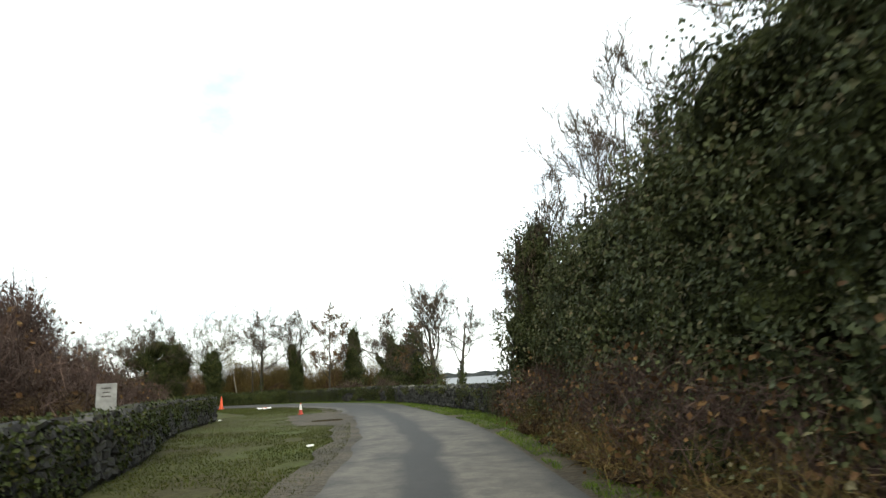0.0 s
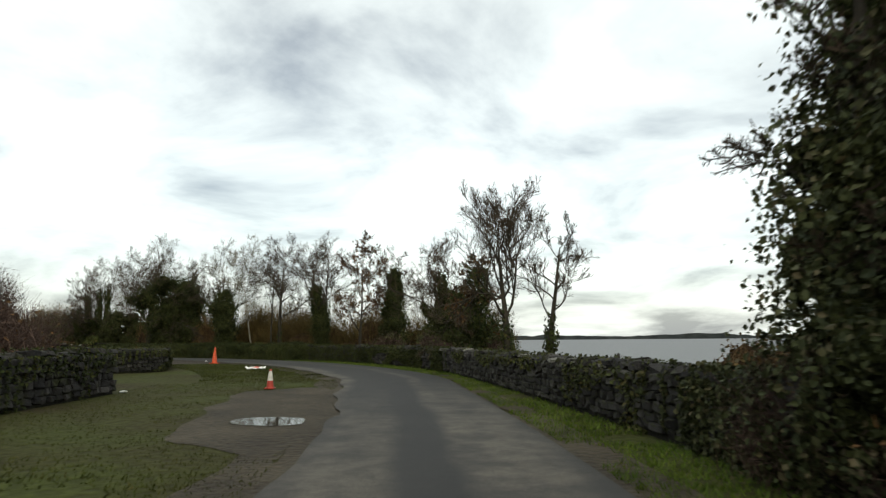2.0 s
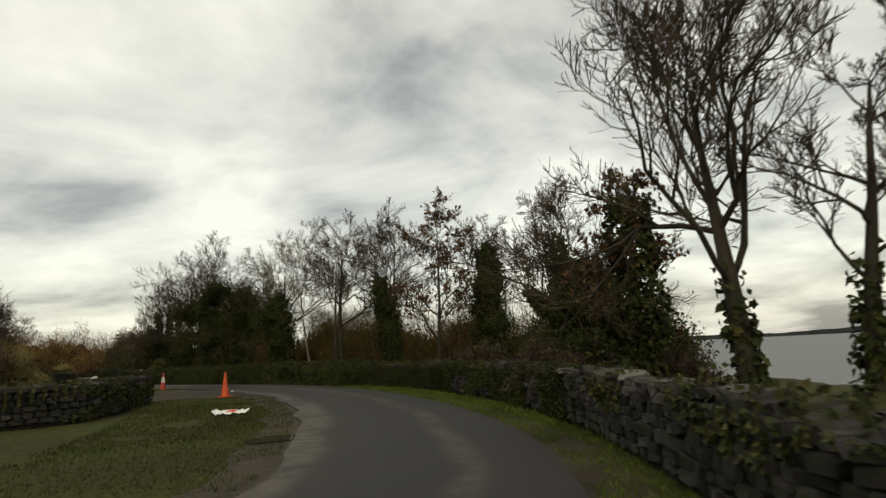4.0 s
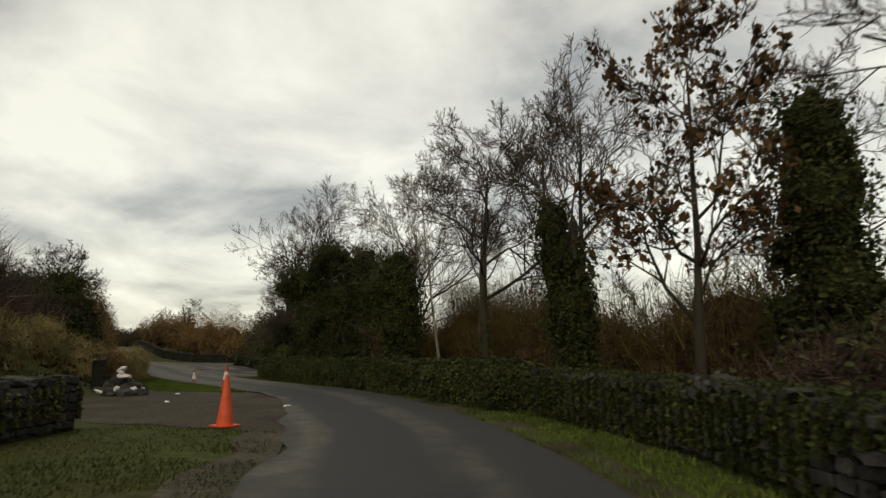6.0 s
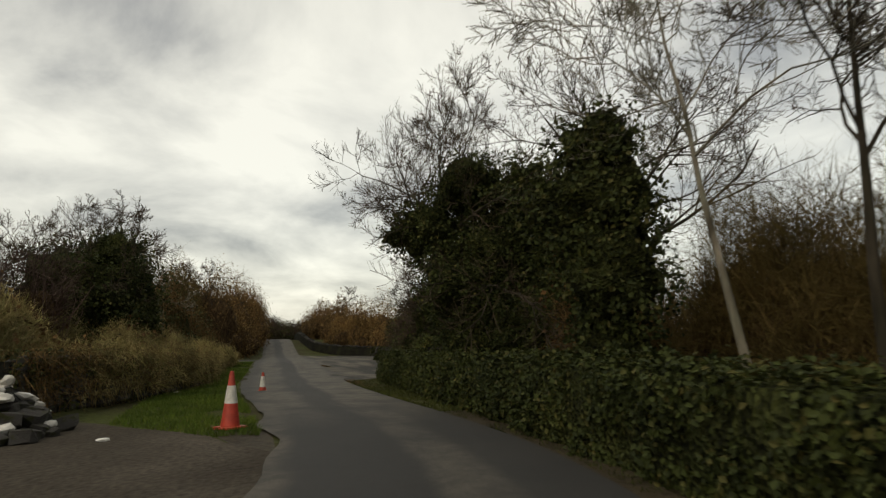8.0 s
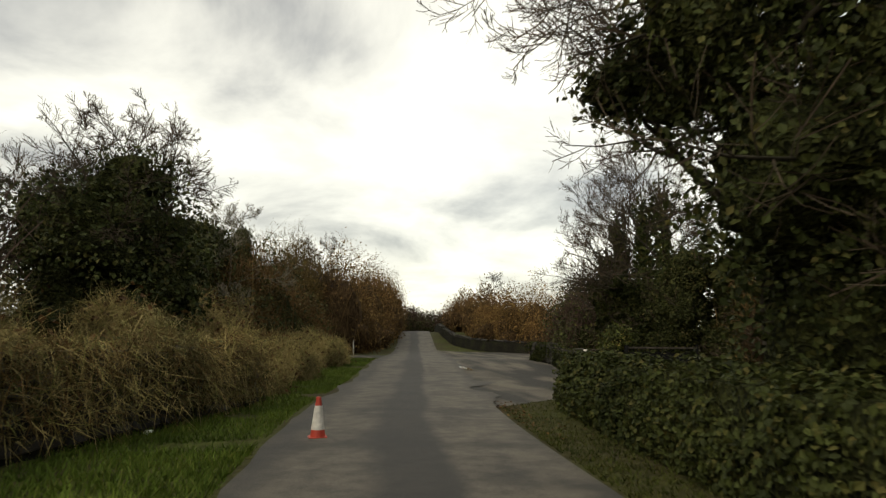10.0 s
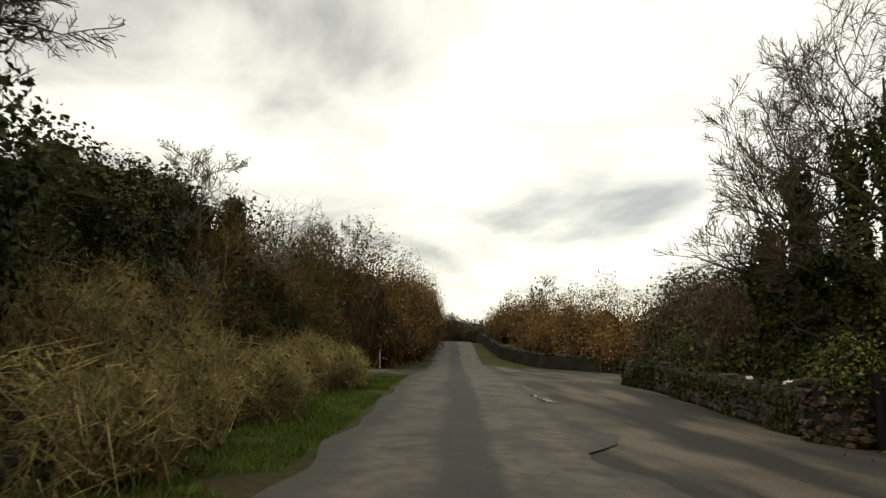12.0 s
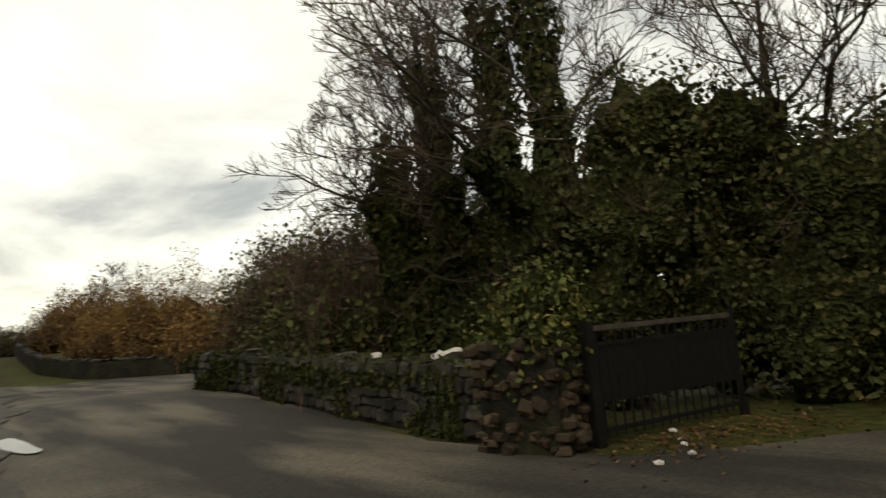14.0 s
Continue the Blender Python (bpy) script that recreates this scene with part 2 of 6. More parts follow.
M_RUBBLE = stone_mat("brown_rubble", (0.022, 0.015, 0.011), (0.068, 0.048, 0.033), (0.04, 0.038, 0.016))
M_CORE = ground_mat("wall_hearting", (0.010, 0.010, 0.008), (0.018, 0.017, 0.013), (0.026, 0.028, 0.014), 1.5, 12.0)
M_BARK = bark_mat("ash_bark", (0.020, 0.017, 0.013), (0.062, 0.053, 0.041))
M_TWIG = bark_mat("twig_bark", (0.028, 0.021, 0.015), (0.080, 0.060, 0.044), 3.0)
M_PALE = bark_mat("birch_bark", (0.06, 0.052, 0.04), (0.23, 0.21, 0.175))
M_IVY = leaf_mat("ivy_leaf", (0.016, 0.021, 0.007), (0.041, 0.052, 0.014), (0.067, 0.060, 0.020), 0.7, 0.12)
M_HOLLY = leaf_mat("hedge_leaf", (0.022, 0.026, 0.010), (0.054, 0.062, 0.020), (0.082, 0.069, 0.028), 0.7, 0.12)
M_LAUREL = leaf_mat("yellowing_leaf", (0.031, 0.045, 0.009), (0.080, 0.093, 0.019), (0.160, 0.122, 0.031), 0.6, 0.2)
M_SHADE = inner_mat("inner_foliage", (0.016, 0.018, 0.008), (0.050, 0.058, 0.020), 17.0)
M_SCRUB = leaf_mat("brown_stems", (0.055, 0.034, 0.016), (0.14, 0.087, 0.040), (0.17, 0.118, 0.053), 0.9, 0.05)
M_ORANGE = leaf_mat("russet_stems", (0.07, 0.043, 0.018), (0.18, 0.112, 0.046), (0.21, 0.145, 0.06), 0.9, 0.05)
M_PURPLE = leaf_mat("dark_stems", (0.034, 0.023, 0.021), (0.078, 0.053, 0.046), (0.104, 0.074, 0.060), 0.9, 0.05)
M_OLIVE = leaf_mat("willow_stems", (0.050, 0.037, 0.015), (0.115, 0.086, 0.034), (0.10, 0.068, 0.030), 0.9, 0.05)
M_DEAD = leaf_mat("dead_leaves", (0.045, 0.024, 0.012), (0.10, 0.055, 0.025), (0.15, 0.09, 0.038), 0.85, 0.1)
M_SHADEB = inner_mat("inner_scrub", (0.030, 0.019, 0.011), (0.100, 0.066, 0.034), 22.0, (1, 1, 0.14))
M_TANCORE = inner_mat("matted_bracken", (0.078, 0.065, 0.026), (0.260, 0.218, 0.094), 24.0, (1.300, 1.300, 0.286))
M_HEDGE = leaf_mat("holly_leaf", (0.024, 0.030, 0.013), (0.058, 0.066, 0.026), (0.092, 0.075, 0.042), 0.7, 0.15)
M_FAR = ground_mat("far_wood", (0.018, 0.021, 0.022), (0.026, 0.029, 0.028), (0.036, 0.038, 0.034), 0.01, 0.08)
M_CONE_O = plain_mat("orange_plastic", (0.62, 0.085, 0.025), 0.5, 0.4, 0.3, 9.0)
M_CONE_W = plain_mat("white_sleeve", (0.62, 0.60, 0.55), 0.5, 0.4, 0.35, 14.0)
M_CONE_R = plain_mat("red_plastic", (0.42, 0.05, 0.03), 0.5, 0.4, 0.35, 9.0)
M_WHITE = plain_mat("white_sheet", (0.75, 0.74, 0.70), 0.6, 0.3, 0.2, 8.0)
M_IRON = plain_mat("black_iron", (0.010, 0.010, 0.010), 0.8, 0.12, 0.4, 12.0)
M_WEATHER = plain_mat("weathered_rail", (0.06, 0.053, 0.043), 0.8, 0.2, 0.5, 9.0)
M_PALESTONE = plain_mat("pale_limestone", (0.55, 0.53, 0.49), 0.85, 0.2, 0.35, 6.0)


def water_mat(name, colour, rough, wave, spec=0.5):
    m, n, ln, b = nodes_of(name, rough, spec)
    b.inputs["Base Color"].default_value = (*colour, 1)
    b.inputs["IOR"].default_value = 1.33
    if wave:
        t = noise_node(n, ln, 1.3, 4, "Object", (1, 2.5, 1))
        bump_node(n, ln, b, t.outputs["Fac"], wave, 0.12)
    return m


M_LAKE = water_mat("lake_water", (0.16, 0.165, 0.17), 0.55, 0.9, 0.2)
M_PUDDLE = water_mat("puddle_water", (0.05, 0.045, 0.035), 0.03, 0.0)

# mesh helpers
RNG = np.random.default_rng(7)


def mesh_ob(name, verts, faces, material, parent=None, label="", smooth=False):
    me = bpy.data.meshes.new(name)
    me.from_pydata(np.asarray(verts, float).tolist() if not isinstance(verts, list) else verts, [], faces if isinstance(faces, list) else np.asarray(faces).tolist())
    me.materials.append(material)
    if smooth:
        me.polygons.foreach_set("use_smooth", [True] * len(me.polygons))
    me.update()
    ob = new(name, me)
    if parent:
        ob.parent = parent
    if label:
        tagged(ob, label)
    return ob


def part(name, bm, material, parent, label="", smooth=False):
    me = bpy.data.meshes.new(name)
    bm.to_mesh(me)
    bm.free()
    me.materials.append(material)
    if smooth:
        me.polygons.foreach_set("use_smooth", [True] * len(me.polygons))
    ob = new(name, me)
    ob.parent = parent
    if label:
        tagged(ob, label)
    return ob


def thing(name, x, y, z, label, category, group="", turn=0):
    ob = new(name)
    ob.matrix_basis = pose(x, y, z, 0, 0, turn)
    return tagged(ob, label, category, group)


def smooth01(v):
    v = np.clip(v, 0, 1)
    return v * v * (3 - 2 * v)


def terrain(x, y):
    """Height of the ground: level by the lane, falling to the lake in the north, climbing to the crest in the west."""
    x, y = np.asarray(x, float), np.asarray(y, float)
    d = np.clip(-x - 50.0, 0, None)
    rise = 0.3 * smooth01((d - 2) / 11) + 1.85 * smooth01((d - 24) / 30)
    far = smooth01((y - 110) / 60)
    rise = rise - 0.02 * np.clip(d - 54, 0, 70)
    fall = -2.6 * smooth01((y - 57 + 24 * smooth01((x + 8) / 12)) / 12) * smooth01((x + 48) / 26)
    return rise * (1 - far) + np.minimum(fall, -2.8 * far)


def tz(x, y):
    return float(terrain(x, y))


LINE = np.array([(9.6, -4), (8, 3), (6.4, 8.4), (4.7, 13.2), (2.95, 18), (1.3, 22.4), (0.1, 25.3), (-1.4, 28.4), (-2.85, 31.2), (-4.5, 34.2),
                 (-6.15, 37.1), (-8.3, 40.95), (-10.2, 43.3), (-12.75, 45.75), (-15.1, 47.7), (-18, 49.75), (-20.7, 51.3), (-23.8, 52.75), (-26.6, 53.75), (-29.8, 54.75),
                 (-33.4, 55.15), (-38, 55.4), (-42, 55.7), (-45, 56.05), (-49.4, 56.6), (-61.5, 58.15), (-80, 60.4), (-97, 62.4), (-130, 66.3), (-160, 70)])


def resample(line, step):
    """A smooth polyline through the points of line, with even steps."""
    line = np.asarray(line, float)
    seg = np.r_[0, np.cumsum(np.hypot(*np.diff(line, axis=0).T))]
    s = np.arange(0, seg[-1], step)
    fine = np.stack([np.interp(s, seg, line[:, k]) for k in (0, 1)], 1)
    width = max(1, int(1.6 / step))
    pad = np.r_[fine[:1].repeat(width, 0), fine, fine[-1:].repeat(width, 0)]
    kern = np.ones(2 * width + 1) / (2 * width + 1)
    out = np.stack([np.convolve(pad[:, k], kern, "valid") for k in (0, 1)], 1)
    out[0], out[-1] = fine[0], fine[-1]
    return out


def normals_of(line):
    d = np.gradient(line, axis=0)
    d /= np.hypot(*d.T)[:, None]
    return np.stack([d[:, 1], -d[:, 0]], 1)


LANE = resample(LINE, 0.5)
LANE_N = normals_of(LANE)


def lane_gap(x, y):
    """Distance of places from the lane's middle."""
    p = np.stack([np.ravel(x), np.ravel(y)], 1)
    best = np.full(len(p), 1e9)
    for k in range(0, len(LANE), 2):
        best = np.minimum(best, (p[:, 0] - LANE[k, 0]) ** 2 + (p[:, 1] - LANE[k, 1]) ** 2)
    return np.sqrt(best).reshape(np.shape(x))


def strip(name, line, offsets, material, lift, parent=None, wobble=0.0, crown=0.0):
    """A ribbon of ground along a line, with metres in its UVs."""
    nrm = normals_of(line)
    rows = []
    offsets = np.broadcast_to(np.asarray(offsets, float), (len(line), np.shape(offsets)[-1]))
    for k, o in enumerate(offsets.T):
        jit = np.zeros(len(line))
        if wobble and k in (0, len(offsets) - 1):
            jit = wobble * np.array([noise.noise((0.27 * i, 3.7 * k, 0.0)) + 0.3 * noise.noise((0.8 * i, 9.1 * k, 4.0)) for i in range(len(line))])
        rows.append(line + nrm * (o + jit)[:, None])
    rows = np.stack(rows, 1)
    h = terrain(rows[..., 0], rows[..., 1]) + lift + crown * (1 - (offsets / np.abs(offsets).max()) ** 2)
    v = np.concatenate([rows, h[..., None]], 2).reshape(-1, 3)
    w, length = offsets.shape[1], len(line)
    i, j = np.meshgrid(np.arange(length - 1), np.arange(w - 1), indexing="ij")
    a = (i * w + j).ravel()
    f = np.stack([a, a + 1, a + w + 1, a + w], 1)
    ob = mesh_ob(name, v, f, material, parent, smooth=True)
    run = np.r_[0, np.cumsum(np.hypot(*np.diff(line, axis=0).T))]
    uvv = np.stack([offsets.ravel(), np.repeat(run, w)], 1)
    layer = ob.data.uv_layers.new(name="UVMap")
    idx = np.empty(len(ob.data.loops), int)
    ob.data.loops.foreach_get("vertex_index", idx)
    layer.data.foreach_set("uv", uvv[idx].ravel())
    return ob


def patch(name, corners, material, lift, rough_edge=0.25, rings=7, label=""):
    """A flat irregular patch of ground inside a rounded outline."""
    c = np.asarray(corners, float)
    closed = np.r_[c, c[:1]]
    seg = np.r_[0, np.cumsum(np.hypot(*np.diff(closed, axis=0).T))]
    n = max(24, int(seg[-1] / 0.35))
    s = np.linspace(0, seg[-1], n, endpoint=False)
    edge = np.stack([np.interp(s, seg, closed[:, k]) for k in (0, 1)], 1)
    edge = (np.roll(edge, 1, 0) + edge + np.roll(edge, -1, 0)) / 3
    mid = edge.mean(0)
    for i in range(n):
        edge[i] += rough_edge * np.array([noise.noise((edge[i, 0] * 0.9, edge[i, 1] * 0.9, 1.0)), noise.noise((edge[i, 0] * 0.9, edge[i, 1] * 0.9, 7.0))])
    # keep the outline turning one way round its middle, so that no two faces fold over each other
    rel = edge - mid
    ang, rad = np.unwrap(np.arctan2(rel[:, 1], rel[:, 0])), np.hypot(*rel.T)
    way = 1.0 if ang[-1] > ang[0] else -1.0
    ang = np.maximum.accumulate(way * ang + np.arange(n) * 1e-5)
    ang = ang[0] + np.minimum(ang - ang[0], 2 * np.pi * (1 - 0.5 / n))
    edge = mid + np.stack([np.cos(way * ang), np.sin(way * ang)], 1) * rad[:, None]
    v = []
    for k in range(rings):
        u = (k + 1) / rings
        v.append(mid + (edge - mid) * u)
    v = np.concatenate([mid[None], *v])
    z = terrain(v[:, 0], v[:, 1]) + lift
    f = [[0, 1 + i, 1 + (i + 1) % n] for i in range(n)]
    for k in range(rings - 1):
        a = 1 + k * n
        f += [[a + i, a + n + i, a + n + (i + 1) % n, a + (i + 1) % n] for i in range(n)]
    return mesh_ob(name, np.c_[v, z], f, material)


def tubes(groups):
    """Vertices and faces of tapered tubes. groups: (points [m, k, 3], radii [m, k], sides) with k points in each of m tubes."""
    vs, fs, base = [], [], 0
    for pts, rad, sides in groups:
        pts, rad = np.asarray(pts, float), np.asarray(rad, float)
        m, k = rad.shape
        d = np.gradient(pts, axis=1)
        d /= np.linalg.norm(d, axis=2, keepdims=True) + 1e-9
        ref = np.where(np.abs(d[..., 2:3]) > 0.9, [1.0, 0, 0], [0, 0, 1.0])
        a = np.cross(d, ref)
        a /= np.linalg.norm(a, axis=2, keepdims=True) + 1e-9
        b = np.cross(d, a)
        if sides < 3:
            turn = np.random.default_rng(m).uniform(0, 6.28, m)[:, None, None]
            a = (a * np.cos(turn) + b * np.sin(turn)) * rad[..., None]
            if sides == 1:
                v = np.stack([pts[:, 0] - a[:, 0], pts[:, 0] + a[:, 0], pts[:, -1]], 1)
                f = base + np.arange(m * 3).reshape(m, 3)
                vs.append(v.reshape(-1, 3))
                fs += f.tolist()
                base += m * 3
                continue
            v = np.concatenate([pts - a, pts + a], 1)
            idx = base + np.arange(m * 2 * k).reshape(m, 2 * k)
            f = np.stack([idx[:, :k - 1], idx[:, k:2 * k - 1], idx[:, k + 1:], idx[:, 1:k]], -1).reshape(-1, 4)
            vs.append(v.reshape(-1, 3))
            fs += f.tolist()
            base += m * 2 * k
            continue
        ang = np.arange(sides) * 2 * np.pi / sides
        ring = a[:, :, None] * np.cos(ang)[:, None] + b[:, :, None] * np.sin(ang)[:, None]
        v = pts[:, :, None] + ring * rad[:, :, None, None]
        idx = base + np.arange(m * k * sides).reshape(m, k, sides)
        nx = np.roll(idx, -1, 2)
        f = np.stack([idx[:, :-1], nx[:, :-1], nx[:, 1:], idx[:, 1:]], -1).reshape(-1, 4)
        vs.append(v.reshape(-1, 3))
        fs += f.tolist()
        base += m * k * sides
    return np.concatenate(vs), fs


def grow(rng, height, spread, trunk_r, fork, limbs=7, density=1.0, lean=(0, 0), upward=0.45, twig=1.0):
    """A bare tree: groups for tubes() by level, the trunk first, and the finest tips."""
    k = 7
    u = np.linspace(0, 1, k)
    wob = np.cumsum(rng.normal(0, 0.02 * height / 3, (k, 2)), 0) * u[:, None]
    trunk = np.stack([wob[:, 0] + lean[0] * u, wob[:, 1] + lean[1] * u, u * height * 0.84], 1)
    tr = trunk_r * (1 - 0.9 * u ** 0.8) + 0.006
    tr[0] *= 1.35
    levels = [(trunk[None], tr[None], 9)]
    parents, prad = trunk[None], tr[None]
    lens = np.array([height * 0.9])
    counts = [int(limbs), max(3, int(7 * density)), max(3, int(8 * density)), max(3, int(6.0 * density))]
    ratio = [0.56 * spread, 0.55, 0.52, 0.62 * twig]
    points = [7, 5, 4, 3]
    sides = [6, 4, 2, 2]
    tips = None
    for lev in range(4):
        m = len(parents) * counts[lev]
        who = np.repeat(np.arange(len(parents)), counts[lev])
        lo = fork if lev == 0 else 0.22
        at = lo + (1.0 - lo) * (np.tile((np.arange(counts[lev]) + 0.5) / counts[lev], len(parents)) + rng.normal(0, 0.06, m))
        at = np.clip(at, lo, 0.985)
        kk = parents.shape[1]
        seg = np.clip((at * (kk - 1)).astype(int), 0, kk - 2)
        fr = (at * (kk - 1) - seg)[:, None]
        p0 = parents[who, seg] * (1 - fr) + parents[who, seg + 1] * fr
        r0 = prad[who, seg] * (1 - fr[:, 0]) + prad[who, seg + 1] * fr[:, 0]
        d0 = parents[who, seg + 1] - parents[who, seg]
        d0 /= np.linalg.norm(d0, axis=1, keepdims=True) + 1e-9
        side = rng.normal(0, 1, (m, 3))
        side -= (side * d0).sum(1, keepdims=True) * d0
        side /= np.linalg.norm(side, axis=1, keepdims=True) + 1e-9
        if lev == 0:
            az = np.arange(m) * 2.4 + rng.uniform(0, 6.28)
            side = np.stack([np.cos(az), np.sin(az), 0 * az], 1)
        ang = rng.uniform(0.5, 1.0, m)[:, None] if lev else (1.3 - 0.7 * at + rng.normal(0, 0.15, m))[:, None]
        d = d0 * np.cos(ang) + side * np.sin(ang)
        ln_ = lens[who] * ratio[lev] * rng.uniform(0.78, 1.08, m) * (1.2 - 0.62 * at if lev == 0 else 1.1 - 0.5 * at)
        n_p = points[lev]
        pts = np.empty((m, n_p, 3))
        pts[:, 0] = p0
        step = (ln_ / (n_p - 1))[:, None]
        for q in range(1, n_p):
            d = d + rng.normal(0, (0.25, 0.2, 0.17, 0.14)[lev], (m, 3)) + np.array([0, 0, upward * (0.10, 0.18, 0.28, 0.36)[lev]])
            d /= np.linalg.norm(d, axis=1, keepdims=True)
            pts[:, q] = pts[:, q - 1] + d * step
        rad = np.maximum(np.minimum(r0 * (0.58 if lev == 0 else 0.68), (0.014 if lev == 0 else 0.017) * ln_ + 0.006)[:, None] * np.linspace(1, 0.25, n_p)[None], 0.0075 if lev < 3 else 0.0048)
        levels.append((pts, rad, sides[lev]))
        parents, prad, lens = pts, rad, ln_
        tips = pts
    return levels, tips


def leaf_mesh(rng, centres, size, outward=None, droop=0.3):
    """Folded diamond leaves of two triangles each."""
    n = len(centres)
    nrm = rng.normal(0, 1, (n, 3))
    if outward is not None:
        nrm = nrm * 0.75 + outward * 1.1
    nrm[:, 2] += 0.25
    nrm /= np.linalg.norm(nrm, axis=1, keepdims=True) + 1e-9
    t = rng.normal(0, 1, (n, 3)) - [0, 0, droop * 2]
    t -= (t * nrm).sum(1, keepdims=True) * nrm
    t /= np.linalg.norm(t, axis=1, keepdims=True) + 1e-9
    s = np.cross(nrm, t)
    z = size * rng.uniform(0.6, 1.3, n)[:, None]
    v = np.stack([centres - t * z * 0.5, centres + s * z * 0.42 + nrm * z * 0.12, centres + t * z * 0.6, centres - s * z * 0.42 + nrm * z * 0.12], 1).reshape(-1, 3)
    i = np.arange(n) * 4
    f = np.concatenate([np.stack([i, i + 1, i + 2], 1), np.stack([i, i + 2, i + 3], 1)])
    return v, f


def blob(rng, radii, level=3, rough=0.25, scale=1.2, seed=0.0):
    """A lumpy closed form round the origin."""
    bm = bmesh.new()
    bmesh.ops.create_icosphere(bm, subdivisions=level, radius=1.0)
    v = np.array([w.co[:] for w in bm.verts])
    f = [[w.index for w in p.verts] for p in bm.faces]
    bm.free()
    k = np.array([1 + rough * (noise.noise((scale * q[0] + seed, scale * q[1], scale * q[2])) + 0.6 * noise.noise((2.7 * scale * q[0], 2.7 * scale * q[1] + seed, 2.7 * scale * q[2]))) for q in v])
    return v * k[:, None] * np.asarray(radii), f


def on_blob(rng, v, f, count, jitter):
    """Random places on a mesh's faces with their outward ways."""
    v, f = np.asarray(v), np.asarray(f)
    a, b, c = v[f[:, 0]], v[f[:, 1]], v[f[:, 2]]
    cr = np.cross(b - a, c - a)
    area = np.linalg.norm(cr, axis=1)
    k = rng.choice(len(f), count, p=area / area.sum())
    r1, r2 = np.sqrt(rng.random(count))[:, None], rng.random(count)[:, None]
    p = (1 - r1) * a[k] + r1 * (1 - r2) * b[k] + r1 * r2 * c[k]
    o = cr[k] / (area[k][:, None] + 1e-9)
    return p + o * rng.normal(0.3, 1, count)[:, None] * jitter, o


def clump(rng, p, o, seed, depth=0.3, thin=0.25):
    """Push leaf places in and out in clumps and open hollows between them."""
    k = np.array([noise.noise((1.9 * a + seed, 1.9 * b, 1.9 * c)) + 0.55 * noise.noise((5.1 * a, 5.1 * b + seed, 5.1 * c)) for a, b, c in p])
    keep = k > -thin - 0.25 * rng.random(len(p))
    q = p + o * (depth * k)[:, None]
    return q[keep], o[keep]


def stems(rng, base, height, lean=0.35, width=0.012, bend=0.25):
    """Upright whippy stems: thin three-sided, three-point tubes."""
    n = len(base)
    h = height * rng.uniform(0.55, 1.1, n)
    d = rng.normal(0, lean, (n, 2))
    e = rng.normal(0, bend, (n, 2))
    p = np.empty((n, 3, 3))
    p[:, 0] = base
    p[:, 1] = base + np.c_[d * (h * 0.5)[:, None], h * 0.5]
    p[:, 2] = base + np.c_[(d + e) * h[:, None], h]
    r = np.array([1.0, 0.7, 0.2])[None] * (width * rng.uniform(0.6, 1.4, n))[:, None]
    return p, r, 3


# ground, lane and water
def bank_rise(x, y):
    """The brambled bank and field above the western roadside wall."""
    x, y = np.asarray(x, float), np.asarray(y, float)
    return 1.7 * smooth01((50.7 + 0.14 * (-x - 38) - y) / 5.0) * smooth01((-x - 33) / 5.0) * smooth01((x + 66) / 6.0)


def build_ground():
    xs = np.r_[-3000, -1500, -800, -450, -300, np.arange(-220, -100, 6), np.arange(-100, 40, 0.8), np.arange(40, 120, 8), 200, 400, 900, 3000]
    ys = np.r_[-3000, -1200, -500, -200, np.arange(-100, -10, 8), np.arange(-10, 84, 0.8), np.arange(84, 140, 6), 200, 400, 900, 1600, 3000]
    gx, gy = np.meshgrid(xs, ys, indexing="ij")
    gap = lane_gap(gx, gy)
    lump = np.array([noise.noise((0.7 * a, 0.7 * b, 0.0)) + 0.5 * noise.noise((0.21 * a, 0.21 * b, 5.0)) for a, b in zip(gx.ravel(), gy.ravel())]).reshape(gx.shape)
    z = terrain(gx, gy) - 0.02 + 0.05 * lump * smooth01((gap - 3.0) / 3.0)
    flat = ((gx < -42) & (gx > -84) & (gy > 53) & (gy < 72)) | ((gx < -22) & (gx > -39) & (gy > 46) & (gy < 56)) | ((gx > -14) & (gx < -3) & (gy > 28) & (gy < 43.5))
    z = np.where(flat, terrain(gx, gy) - 0.003, z)
    z = z + np.where(gy > 0, bank_rise(gx, gy), 0)
    n, m = gx.shape
    idx = np.arange(n * m).reshape(n, m)
    f = np.stack([idx[:-1, :-1], idx[1:, :-1], idx[1:, 1:], idx[:-1, 1:]], -1).reshape(-1, 4)
    ob = mesh_ob("ground", np.stack([gx, gy, z], -1).reshape(-1, 3), f, M_GROUND, smooth=True)
    tagged(ob, "mossy green and brown rough grass ground", "ground", kind="structure")


build_ground()


def bank_z(x, y):
    return terrain(x, y) - 0.02 + bank_rise(x, y)


